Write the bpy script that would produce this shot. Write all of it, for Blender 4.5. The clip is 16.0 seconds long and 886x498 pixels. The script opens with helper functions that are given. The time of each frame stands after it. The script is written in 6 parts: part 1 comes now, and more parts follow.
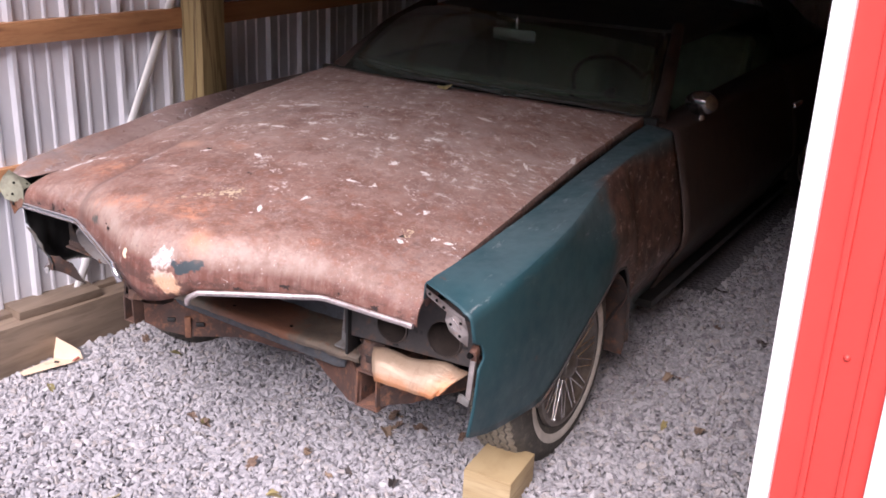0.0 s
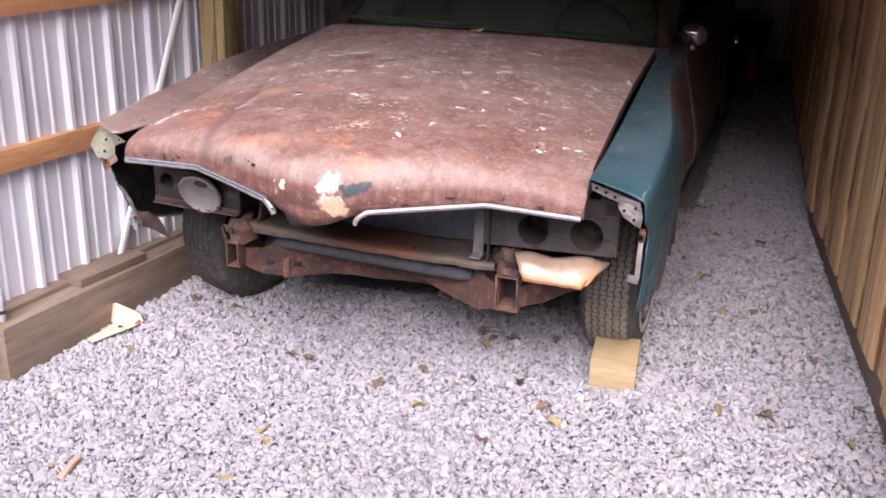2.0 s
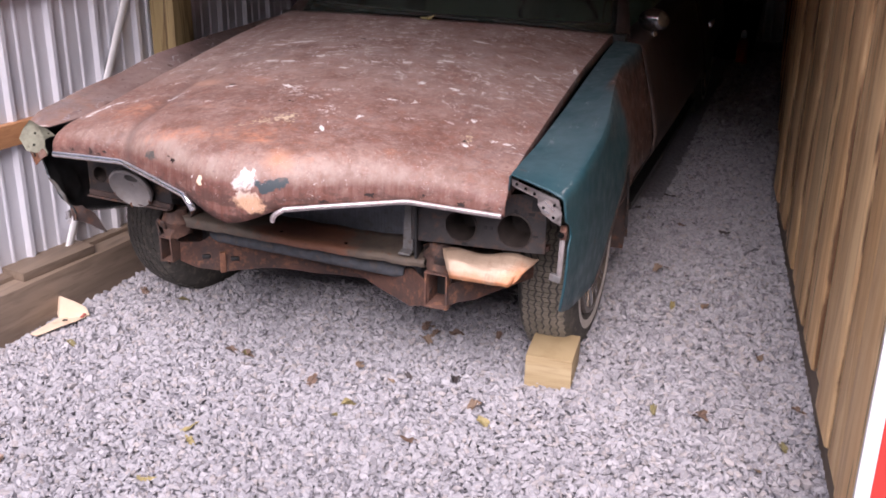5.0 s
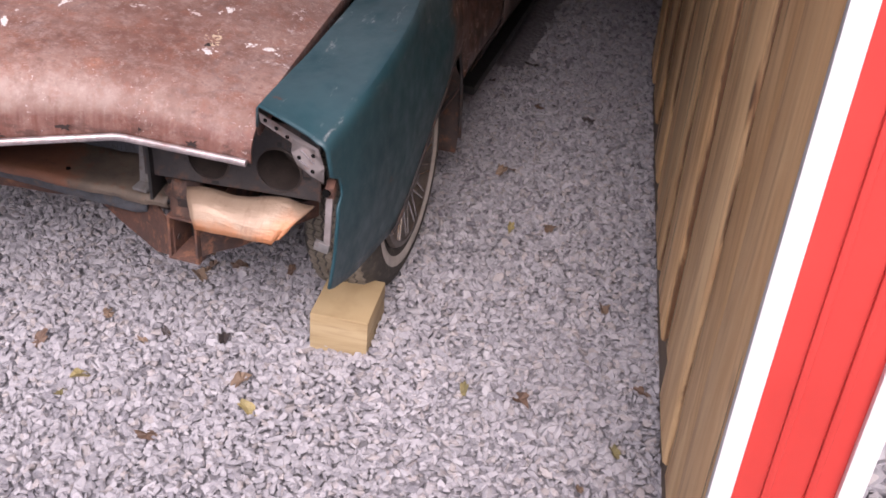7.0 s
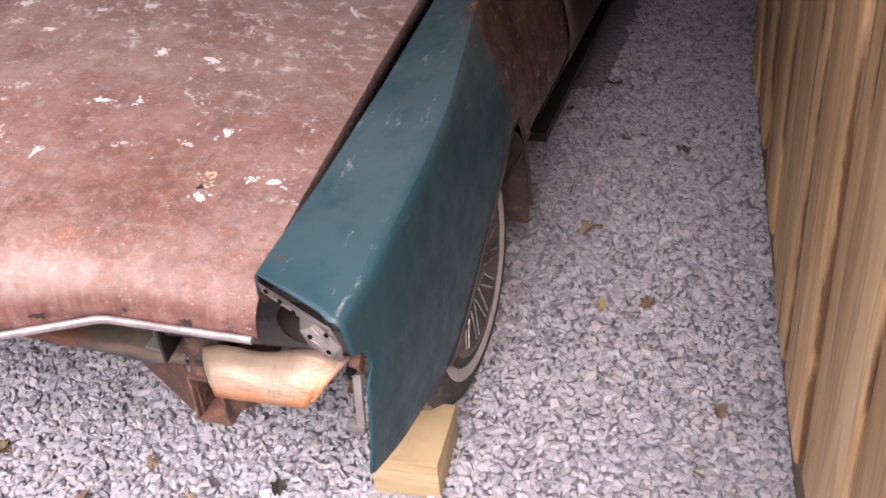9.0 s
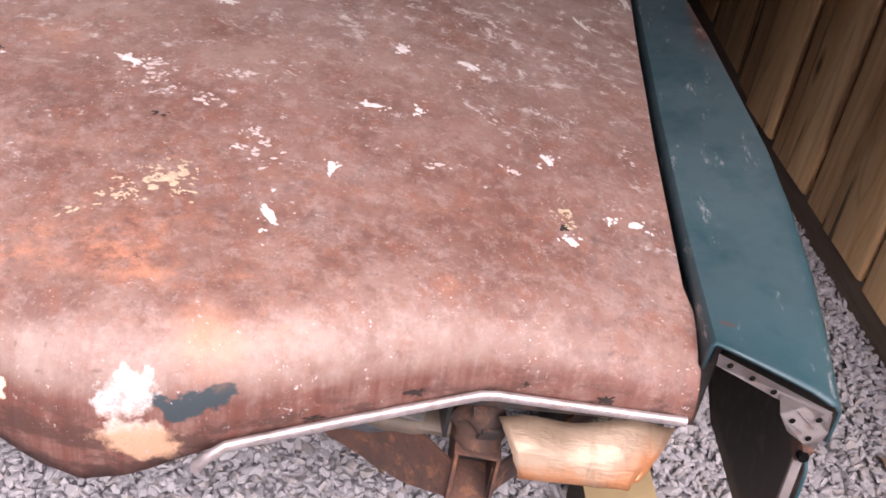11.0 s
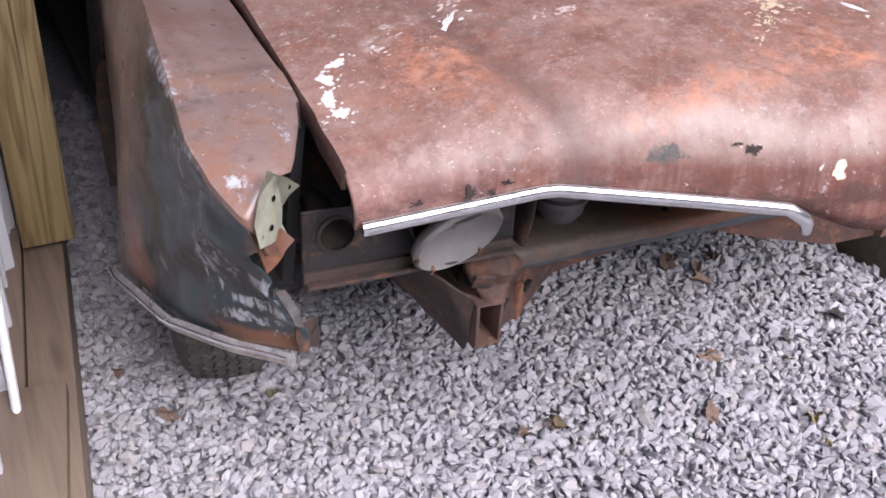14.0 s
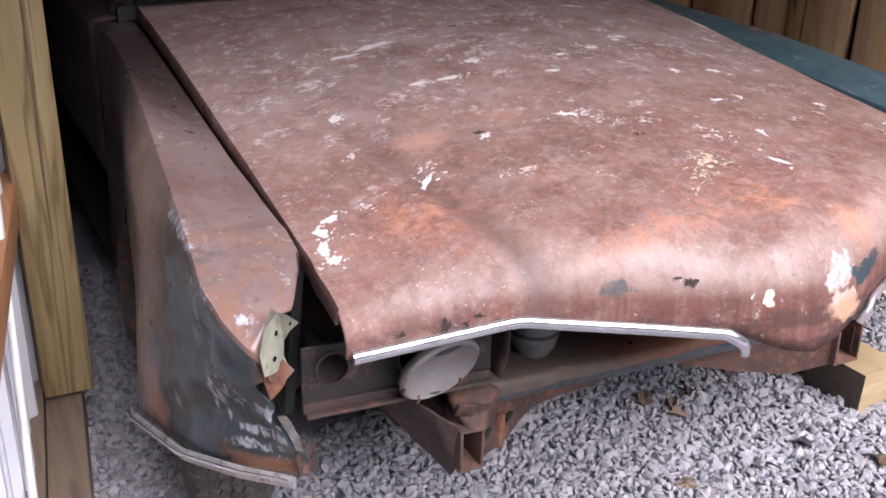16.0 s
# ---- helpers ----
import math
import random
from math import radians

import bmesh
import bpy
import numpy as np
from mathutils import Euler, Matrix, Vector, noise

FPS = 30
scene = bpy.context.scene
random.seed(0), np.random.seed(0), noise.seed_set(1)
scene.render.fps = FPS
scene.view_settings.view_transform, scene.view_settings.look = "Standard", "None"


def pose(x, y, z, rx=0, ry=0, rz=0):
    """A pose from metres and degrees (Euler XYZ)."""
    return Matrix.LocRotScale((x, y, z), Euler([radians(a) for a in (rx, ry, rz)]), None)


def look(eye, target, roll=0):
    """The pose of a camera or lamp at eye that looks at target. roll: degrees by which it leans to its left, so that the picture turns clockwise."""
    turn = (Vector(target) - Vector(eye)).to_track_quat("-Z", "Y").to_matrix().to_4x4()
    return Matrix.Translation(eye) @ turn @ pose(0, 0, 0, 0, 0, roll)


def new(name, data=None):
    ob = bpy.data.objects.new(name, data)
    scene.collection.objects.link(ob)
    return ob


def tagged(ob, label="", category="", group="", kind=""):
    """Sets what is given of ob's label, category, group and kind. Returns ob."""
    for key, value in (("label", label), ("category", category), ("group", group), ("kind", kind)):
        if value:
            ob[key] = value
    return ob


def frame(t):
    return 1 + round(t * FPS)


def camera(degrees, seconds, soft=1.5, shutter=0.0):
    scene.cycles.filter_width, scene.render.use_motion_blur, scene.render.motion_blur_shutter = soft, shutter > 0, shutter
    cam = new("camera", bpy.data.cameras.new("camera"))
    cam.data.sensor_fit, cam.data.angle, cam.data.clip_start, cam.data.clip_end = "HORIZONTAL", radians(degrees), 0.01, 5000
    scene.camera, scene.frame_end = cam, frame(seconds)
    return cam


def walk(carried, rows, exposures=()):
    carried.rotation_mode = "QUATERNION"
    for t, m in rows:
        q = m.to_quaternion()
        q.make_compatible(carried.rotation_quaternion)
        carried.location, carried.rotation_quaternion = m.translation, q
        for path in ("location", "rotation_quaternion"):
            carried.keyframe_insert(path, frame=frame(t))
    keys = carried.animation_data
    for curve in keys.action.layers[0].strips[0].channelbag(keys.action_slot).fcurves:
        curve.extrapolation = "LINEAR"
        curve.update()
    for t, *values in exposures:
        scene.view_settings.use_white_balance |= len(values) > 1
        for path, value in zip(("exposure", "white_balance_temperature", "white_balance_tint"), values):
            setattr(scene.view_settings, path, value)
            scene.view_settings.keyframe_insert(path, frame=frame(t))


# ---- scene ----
cam = camera(47.0, 16.0, soft=1.7)
# seconds, eye, yaw (to the left of +y), pitch and lean, in metres and degrees
PATH = [
    (0, 2.083, -1.941, 1.846, 31.11, -20.62, 2.51),
    (0.5, 1.886, -2.215, 1.784, 28.40, -19.68, 1.63),
    (1, 1.607, -2.374, 1.735, 24.62, -20.58, 3.86),
    (1.5, 1.376, -2.508, 1.732, 21.80, -20.54, 2.28),
    (2, 1.296, -2.717, 1.668, 18.52, -20.41, 1.46),
    (2.5, 1.285, -2.808, 1.686, 16.74, -20.41, 3.22),
    (3, 1.275, -2.828, 1.689, 17.68, -20.08, 2.84),
    (3.5, 1.291, -2.834, 1.685, 18.59, -19.24, 2.44),
    (3.7, 1.301, -2.838, 1.685, 18.63, -18.87, 2.18),
    (5.8, 1.662, -2.186, 1.703, 20.95, -25.99, 0.04),
    (6, 1.647, -2.099, 1.702, 20.74, -27.39, 0.20),
    (6.5, 1.577, -1.857, 1.748, 15.04, -30.33, 1.90),
    (7, 1.622, -1.594, 1.728, 13.91, -32.77, 4.30),
    (7.5, 1.742, -1.269, 1.782, 23.22, -33.71, 2.97),
    (8, 1.734, -1.099, 1.787, 26.58, -34.59, -1.88),
    (8.2, 1.697, -1.041, 1.800, 26.60, -34.77, -3.66),
    (10.3, 1.015, -1.019, 1.722, 3.20, -35.08, 6.70),
    (10.5, 0.800, -1.025, 1.700, 0.20, -34.05, 10.80),
    (11, 0.358, -0.970, 1.668, -2.40, -34.30, 10.00),
    (11.5, -0.036, -1.045, 1.608, -10.37, -33.60, 8.75),
    (12, -0.430, -0.972, 1.561, -18.80, -33.60, 11.60),
    (12.5, -0.738, -0.890, 1.526, -22.40, -35.00, 11.40),
    (13, -0.986, -0.984, 1.458, -25.75, -33.10, 7.45),
    (13.5, -1.144, -0.937, 1.461, -28.75, -33.00, 8.45),
    (14, -1.225, -0.978, 1.447, -28.20, -32.90, 3.20),
    (14.5, -1.296, -1.061, 1.472, -27.65, -30.45, 3.20),
    (15, -1.318, -1.140, 1.511, -26.85, -26.90, 2.45),
    (15.5, -1.314, -1.163, 1.523, -26.71, -24.75, 1.55),
    (16, -1.288, -1.184, 1.516, -27.50, -23.80, 1.40),
]


def eye_pose(x, y, z, yaw, pitch, lean):
    a, b = radians(yaw), radians(pitch)
    ahead = Vector((-math.sin(a) * math.cos(b), math.cos(a) * math.cos(b), math.sin(b)))
    e = Vector((x, y, z))
    return look(e, e + ahead, lean)


EXPOSURES = [(0.0, 1.03, 6350, 24), (0.6, 1.28, 6350, 24), (1.6, 1.18, 6300, 24), (3.7, 0.88, 6250, 24), (6.0, 0.79, 6420, 26), (7.2, 0.70, 6480, 26), (8.2, 0.98, 6500, 26), (10.5, 1.24, 6550, 25), (11.2, 0.88, 6600, 25), (12.0, 0.56, 6430, 23), (12.5, 0.55, 6350, 22), (14.0, 0.92, 6000, 18), (15.2, 1.09, 6000, 18), (16.0, 1.03, 6000, 19)]
walk(cam, [(t, eye_pose(*p)) for t, *p in PATH], EXPOSURES)

# ------------------------------------------------------------------ light
world = bpy.data.worlds.new("overcast_sky")
scene.world = world
world.use_nodes = True
wn = world.node_tree.nodes
sky = wn.new("ShaderNodeTexSky")
sky.sky_type, sky.sun_disc = "NISHITA", False
sky.sun_elevation, sky.sun_rotation = radians(46), radians(168)
sky.air_density, sky.dust_density, sky.ozone_density = 1.0, 4.0, 1.0
world.node_tree.links.new(sky.outputs[0], wn["Background"].inputs[0])
wn["Background"].inputs[1].default_value = 0.085
sun = new("sun", bpy.data.lights.new("sun", "SUN"))
sun.data.energy, sun.data.angle, sun.data.color = 3.05, radians(48), (1.0, 0.97, 0.96)
sun.matrix_world = look((1.0, -4.6, 4.9), (0, 0, 0))


# ------------------------------------------------------------------ materials
class Mat:
    """A node material under construction."""

    def __init__(self, name, rough=0.6, metal=0.0, spec=0.5):
        self.m = bpy.data.materials.new(name)
        self.m.use_nodes = True
        self.t = self.m.node_tree
        self.b = self.t.nodes["Principled BSDF"]
        self.b.inputs["Roughness"].default_value = rough
        self.b.inputs["Metallic"].default_value = metal
        self.b.inputs["Specular IOR Level"].default_value = spec
        self.co = self.node("ShaderNodeTexCoord").outputs["Object"]

    def node(self, kind, operation="", feature="", data_type=""):
        n = self.t.nodes.new(kind)
        if operation:
            n.operation = operation
        if feature:
            n.feature = feature
        if data_type:
            n.data_type = data_type
        return n

    def put(self, sock, v):
        if hasattr(v, "links"):
            self.t.links.new(v, sock)
        elif isinstance(v, (tuple, list)) and len(v) == 3 and sock.type == "RGBA":
            sock.default_value = (*v, 1)
        else:
            sock.default_value = v

    def scaled(self, s, co=None):
        n = self.node("ShaderNodeMapping")
        self.put(n.inputs["Vector"], co or self.co)
        n.inputs["Scale"].default_value = s if isinstance(s, tuple) else (s, s, s)
        return n.outputs[0]

    def noise(self, scale, detail=4.0, rough=0.55, co=None, warp=0.0):
        n = self.node("ShaderNodeTexNoise")
        self.put(n.inputs["Vector"], self.scaled(scale, co))
        n.inputs["Scale"].default_value = 1.0
        n.inputs["Detail"].default_value, n.inputs["Roughness"].default_value = detail, rough
        n.inputs["Distortion"].default_value = warp
        return n.outputs[0]

    def cells(self, scale, out="Distance", co=None, feature="F1"):
        n = self.node("ShaderNodeTexVoronoi", feature=feature)
        self.put(n.inputs["Vector"], self.scaled(scale, co))
        n.inputs["Scale"].default_value = 1.0
        return n.outputs[out]

    def span(self, v, lo, hi, a=0.0, b=1.0):
        n = self.node("ShaderNodeMapRange")
        for i, x in enumerate((v, lo, hi, a, b)):
            self.put(n.inputs[i], x)
        return n.outputs[0]

    def math(self, op, a, b=0.0, c=0.0):
        n = self.node("ShaderNodeMath", operation=op)
        for i, x in enumerate((a, b, c)):
            self.put(n.inputs[i], x)
        return n.outputs[0]

    def mix(self, f, a, b):
        n = self.node("ShaderNodeMix", data_type="RGBA")
        self.put(n.inputs[0], f)
        self.put(n.inputs[6], a)
        self.put(n.inputs[7], b)
        return n.outputs[2]

    def random(self):
        return self.node("ShaderNodeObjectInfo").outputs["Random"]

    def island(self):
        return self.node("ShaderNodeNewGeometry").outputs["Random Per Island"]

    def xyz(self, co=None):
        n = self.node("ShaderNodeSeparateXYZ")
        self.put(n.inputs[0], co or self.co)
        return n.outputs

    def blob(self, place, size, ragged=0.5, noise_scale=30.0, edge=0.25, co=None):
        """1 inside a ragged stain round place with half-widths size, 0 outside."""
        sub = self.node("ShaderNodeVectorMath", operation="SUBTRACT")
        self.put(sub.inputs[0], co or self.co)
        sub.inputs[1].default_value = place
        div = self.node("ShaderNodeVectorMath", operation="DIVIDE")
        self.put(div.inputs[0], sub.outputs[0])
        div.inputs[1].default_value = size
        ln = self.node("ShaderNodeVectorMath", operation="LENGTH")
        self.put(ln.inputs[0], div.outputs[0])
        coarse = self.math("MULTIPLY", self.math("SUBTRACT", self.noise(noise_scale * 0.45, 4, 0.6, warp=0.7), 0.5), 5 * ragged)
        d = self.math("ADD", self.math("ADD", ln.outputs["Value"], coarse), self.math("MULTIPLY", self.math("SUBTRACT", self.noise(noise_scale * 1.6, 6, 0.75), 0.5), 5 * ragged))
        return self.span(d, 1 - edge, 1 + edge, 1.0, 0.0)

    def done(self, color, rough=None, bump=None, bump_depth=0.002, strength=1.0):
        self.put(self.b.inputs["Base Color"], color)
        if rough is not None:
            self.put(self.b.inputs["Roughness"], rough)
        if bump is not None:
            n = self.node("ShaderNodeBump")
            n.inputs["Strength"].default_value, n.inputs["Distance"].default_value = strength, bump_depth
            self.put(n.inputs["Height"], bump)
            self.t.links.new(n.outputs[0], self.b.inputs["Normal"])
        return self.m


def mat_hood():
    k = Mat("rusted_primer", 0.5)
    big, mid, fine = k.noise(2.6, 5), k.noise(9.0, 8, 0.68), k.noise(60.0, 5, 0.7)
    c = k.mix(k.span(big, 0.35, 0.68), (0.225, 0.125, 0.102), (0.35, 0.235, 0.20))
    # blotches of deeper rust at two sizes
    c = k.mix(k.span(mid, 0.43, 0.60, 0, 0.78), c, (0.155, 0.072, 0.055))
    c = k.mix(k.span(k.noise((24.0, 24.0, 24.0), 8, 0.75), 0.50, 0.60, 0, 0.62), c, (0.25, 0.105, 0.072))
    c = k.mix(k.span(k.noise(38.0, 6, 0.75), 0.5, 0.64, 0, 0.55), c, (0.39, 0.29, 0.26))
    c = k.mix(k.span(fine, 0.52, 0.66, 0, 0.42), c, (0.105, 0.058, 0.05))
    c = k.mix(k.span(k.noise(130.0, 4, 0.7), 0.57, 0.68, 0, 0.4), c, (0.44, 0.34, 0.31))
    # dark steel and grey patches showing through
    c = k.mix(k.span(k.noise(5.0, 6, 0.75, warp=0.8), 0.57, 0.7, 0, 0.55), c, (0.13, 0.105, 0.11))
    x, y, z = k.xyz()
    # chalky film over the rear half, also painted paler to lift its brightness
    film_lift = k.math("MULTIPLY", k.span(y, 0.35, 0.95), k.span(k.noise((7.0, 9.0, 7.0), 7, 0.72), 0.4, 0.62, 0.1, 0.6))
    c = k.mix(film_lift, c, (0.42, 0.34, 0.315))
    # rolled front edge: dusty band with painted-in highlight above, darker red streaks below
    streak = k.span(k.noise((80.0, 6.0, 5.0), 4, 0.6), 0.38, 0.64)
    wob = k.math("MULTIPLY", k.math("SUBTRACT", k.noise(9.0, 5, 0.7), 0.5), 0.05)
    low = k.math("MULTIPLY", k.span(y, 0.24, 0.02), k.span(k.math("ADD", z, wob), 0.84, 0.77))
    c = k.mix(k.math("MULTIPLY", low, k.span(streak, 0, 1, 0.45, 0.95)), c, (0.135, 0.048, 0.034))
    # dark rust mottling at the lip
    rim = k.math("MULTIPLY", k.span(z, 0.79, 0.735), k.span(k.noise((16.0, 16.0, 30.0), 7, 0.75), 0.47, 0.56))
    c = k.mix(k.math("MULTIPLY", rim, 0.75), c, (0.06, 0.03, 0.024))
    dusty = k.math("MULTIPLY", k.math("MULTIPLY", k.span(k.math("ADD", z, wob), 0.775, 0.80), k.span(k.math("ADD", z, wob), 0.86, 0.83)), k.span(y, 0.16, 0.06))
    c = k.mix(k.math("MULTIPLY", dusty, k.span(k.noise((14.0, 10.0, 10.0), 5, 0.65), 0.38, 0.62, 0.15, 0.6)), c, (0.40, 0.325, 0.28))
    # orange surface rust near the nose
    for p, s, f in (((-0.1, 0.06, 0.84), (0.17, 0.035, 0.3), 0.85), ((-0.03, 0.10, 0.86), (0.22, 0.06, 0.3), 0.45), ((-0.62, 0.26, 0.85), (0.12, 0.07, 0.4), 0.45), ((-0.24, 0.075, 0.84), (0.07, 0.03, 0.3), 0.8), ((0.14, 0.02, 0.8), (0.06, 0.04, 0.3), 0.85), ((-0.57, 0.27, 0.85), (0.06, 0.09, 0.4), 0.5),
                    ((0.42, 0.13, 0.8), (0.012, 0.018, 0.3), 0.6), ((-0.26, 0.56, 0.9), (0.05, 0.03, 0.3), 0.55), ((0.0, 0.28, 0.9), (0.5, 0.012, 0.3), 0.3)):
        c = k.mix(k.math("MULTIPLY", k.math("MULTIPLY", k.blob(p, s, 0.5, 26.0, 0.7), f), k.math("MULTIPLY", k.span(k.noise(34.0, 7, 0.8), 0.42, 0.6, 0.05, 1.0), k.span(k.noise(11.0, 5, 0.7), 0.4, 0.58, 0.15, 1.0))), c, (0.54, 0.25, 0.155))
    warped = k.node("ShaderNodeVectorMath", operation="ADD")
    k.put(warped.inputs[0], k.co)
    nv = k.node("ShaderNodeTexNoise")
    k.put(nv.inputs["Vector"], k.scaled(26.0))
    nv.inputs["Scale"].default_value, nv.inputs["Detail"].default_value = 1.0, 4.0
    mid0 = k.node("ShaderNodeVectorMath", operation="SUBTRACT")
    k.put(mid0.inputs[0], nv.outputs["Color"])
    mid0.inputs[1].default_value = (0.5, 0.5, 0.5)
    sc = k.node("ShaderNodeVectorMath", operation="SCALE")
    k.put(sc.inputs[0], mid0.outputs[0])
    sc.inputs["Scale"].default_value = 0.06
    k.put(warped.inputs[1], sc.outputs[0])
    wco = warped.outputs[0]
    # bare beak metal, sky reflection painted white above, torn dark paint beside it
    c = k.mix(k.blob((0.130, -0.085, 0.778), (0.044, 0.06, 0.021), 0.35, 30.0, 0.1, wco), c, (0.035, 0.05, 0.058))
    bare = k.math("MAXIMUM", k.blob((0.050, -0.09, 0.788), (0.032, 0.07, 0.027), 0.3, 26.0, 0.22, wco), k.blob((0.066, -0.1, 0.728), (0.046, 0.07, 0.027), 0.3, 26.0, 0.22, wco))
    peach = k.blob((0.135, -0.028, 0.845), (0.034, 0.030, 0.05), 0.3, 22.0, 0.75)
    c = k.mix(k.math("MULTIPLY", k.math("MULTIPLY", peach, 0.5), k.span(k.noise(30.0, 6, 0.75), 0.38, 0.52, 0.35, 1.0)), c, (0.60, 0.28, 0.15))
    c = k.mix(bare, c, k.mix(k.span(k.math("ADD", z, wob), 0.735, 0.775), (0.74, 0.46, 0.30), k.mix(k.span(k.noise(55.0, 5, 0.75), 0.45, 0.6), (0.90, 0.88, 0.87), (0.56, 0.47, 0.44))))
    c = k.mix(k.blob((-0.1, -0.09, 0.768), (0.009, 0.04, 0.016), 0.35, 45.0, 0.15, wco), c, (0.8, 0.62, 0.45))
    for p in ((-0.345, 0.015, 0.79),):
        c = k.mix(k.math("MULTIPLY", k.blob(p, (0.018, 0.05, 0.013), 0.6, 60.0, 0.3), k.span(k.noise(45.0, 6, 0.8), 0.4, 0.56, 0.35, 0.95)), c, (0.06, 0.072, 0.068))
    # lichen, droppings and flaked paint
    tear = k.span(k.noise(95.0, 6, 0.8), 0.45, 0.56)
    deep = k.span(y, 0.05, 0.8, -0.06, 0.10)
    keep = k.span(k.math("ADD", k.noise(4.2, 4, 0.6), deep), 0.5, 0.57)
    ragged = k.noise((21.0, 27.0, 21.0), 9, 0.8, warp=0.4)
    fleck = k.math("MULTIPLY", k.math("MULTIPLY", k.span(k.math("ADD", ragged, k.math("MULTIPLY", deep, 0.5)), 0.60, 0.64), keep), k.span(tear, 0, 1, 0.3, 1))
    keep2 = k.span(k.math("ADD", k.noise(8.0, 4), deep), 0.49, 0.56)
    fleck2 = k.math("MULTIPLY", k.span(k.noise((48.0, 66.0, 48.0), 6, 0.75, warp=0.6), 0.63, 0.67), keep2)
    fleck3 = k.math("MULTIPLY", k.span(k.noise((130.0, 170.0, 130.0), 4, 0.7), 0.63, 0.67), k.span(k.noise(12.0, 3), 0.5, 0.6, 0, 0.7))
    smear = k.math("MULTIPLY", k.span(k.noise((12.0, 18.0, 14.0), 8, 0.8, warp=0.3), 0.57, 0.66), k.math("MULTIPLY", k.span(k.math("ADD", k.noise(3.1, 3), deep), 0.5, 0.6), k.span(y, 0.12, 0.35)))
    stain = k.math("MAXIMUM", k.math("MAXIMUM", fleck, fleck2), k.math("MAXIMUM", fleck3, k.math("MULTIPLY", smear, 0.75)))
    c = k.mix(k.math("MULTIPLY", stain, 0.85), c, k.mix(k.noise(70.0, 3), (0.62, 0.56, 0.54), (0.84, 0.82, 0.81)))
    c = k.mix(k.math("MULTIPLY", k.blob((-0.455, 0.53, 0.9), (0.05, 0.032, 0.3), 0.25, 20.0, 0.4), 0.6), c, (0.50, 0.30, 0.22))
    # dark pits
    c = k.mix(k.math("MULTIPLY", k.span(k.cells(26.0, co=wco), 0.13, 0.07), k.span(k.noise(6.0, 3), 0.5, 0.58, 0, 0.4)), c, (0.07, 0.045, 0.038))
    # shade painted along the crease lines in greyer brown, stronger on the left
    crease_shade = k.span(k.math("ABSOLUTE", k.math("SUBTRACT", k.math("ABSOLUTE", x), k.math("ADD", 0.45, k.math("MULTIPLY", y, 0.17)))), 0.035, 0.0)
    c = k.mix(k.math("MULTIPLY", k.math("MULTIPLY", crease_shade, k.span(x, 0.1, -0.1, 0.15, 1.0)), k.span(y, 1.1, 0.3, 0, 0.55)), c, (0.13, 0.085, 0.075))
    k.put(k.b.inputs["Metallic"], k.math("MULTIPLY", bare, 0.4))
    r = k.math("SUBTRACT", k.span(mid, 0.3, 0.7, 0.50, 0.68), k.math("MULTIPLY", bare, 0.3))
    return k.done(c, r, k.math("ADD", k.math("MULTIPLY", fine, 0.5), stain), 0.0012, 0.5)


def mat_rust(name="heavy_rust", a=(0.125, 0.06, 0.042), b=(0.055, 0.036, 0.032), c2=(0.24, 0.11, 0.06), rough=0.8):
    k = Mat(name, rough)
    c = k.mix(k.span(k.noise(9.0, 5, 0.65), 0.35, 0.65), a, b)
    c = k.mix(k.span(k.noise(28.0, 5, 0.7), 0.52, 0.66, 0, 0.8), c, c2)
    c = k.mix(k.span(k.noise(110.0, 3), 0.6, 0.7, 0, 0.5), c, (0.02, 0.015, 0.013))
    return k.done(c, None, k.noise(130.0, 4, 0.7), 0.0015, 0.6)


def mat_teal():
    k = Mat("faded_teal_paint", 0.4)
    c = k.mix(k.span(k.noise(4.0, 5), 0.3, 0.7), (0.011, 0.047, 0.060), (0.018, 0.070, 0.086))
    x, y, z = k.xyz()
    # chalked and rubbed along the top
    top = k.math("MULTIPLY", k.math("MULTIPLY", k.span(x, 0.975, 0.95), k.span(y, 0.02, 0.5, 0.35, 1.0)), k.span(k.noise(7.0, 6, 0.7), 0.26, 0.52))
    c = k.mix(k.math("MULTIPLY", top, 0.42), c, (0.13, 0.17, 0.185))
    c = k.mix(k.math("MULTIPLY", k.span(k.noise((30.0, 9.0, 30.0), 6, 0.75), 0.6, 0.68, 0, 0.8), k.span(x, 0.98, 0.95, 0.15, 1.0)), c, (0.36, 0.38, 0.38))
    # the rear of the wing and the lip have lost their paint to rust
    rim = k.math("ADD", y, k.math("MULTIPLY", k.math("SUBTRACT", k.noise(7.0, 6, 0.7), 0.5), 0.35))
    rear = k.span(rim, 0.93, 1.02)
    brown = k.mix(k.span(k.noise(16.0, 6, 0.7), 0.4, 0.62), (0.055, 0.034, 0.030), (0.155, 0.085, 0.066))
    brown = k.mix(k.span(k.noise((22.0, 22.0, 34.0), 6, 0.8), 0.57, 0.62), brown, (0.40, 0.31, 0.27))
    rusty = k.span(k.noise(13.0, 6, 0.75), 0.66, 0.7, 0, 0.75)
    c = k.mix(rusty, c, (0.13, 0.06, 0.045))
    c = k.mix(k.math("MULTIPLY", rear, k.span(x, 0.866, 0.885)), c, brown)
    return k.done(c, k.span(k.noise(20.0, 4), 0.3, 0.7, 0.32, 0.55), k.noise(70.0, 3), 0.0006, 0.4)


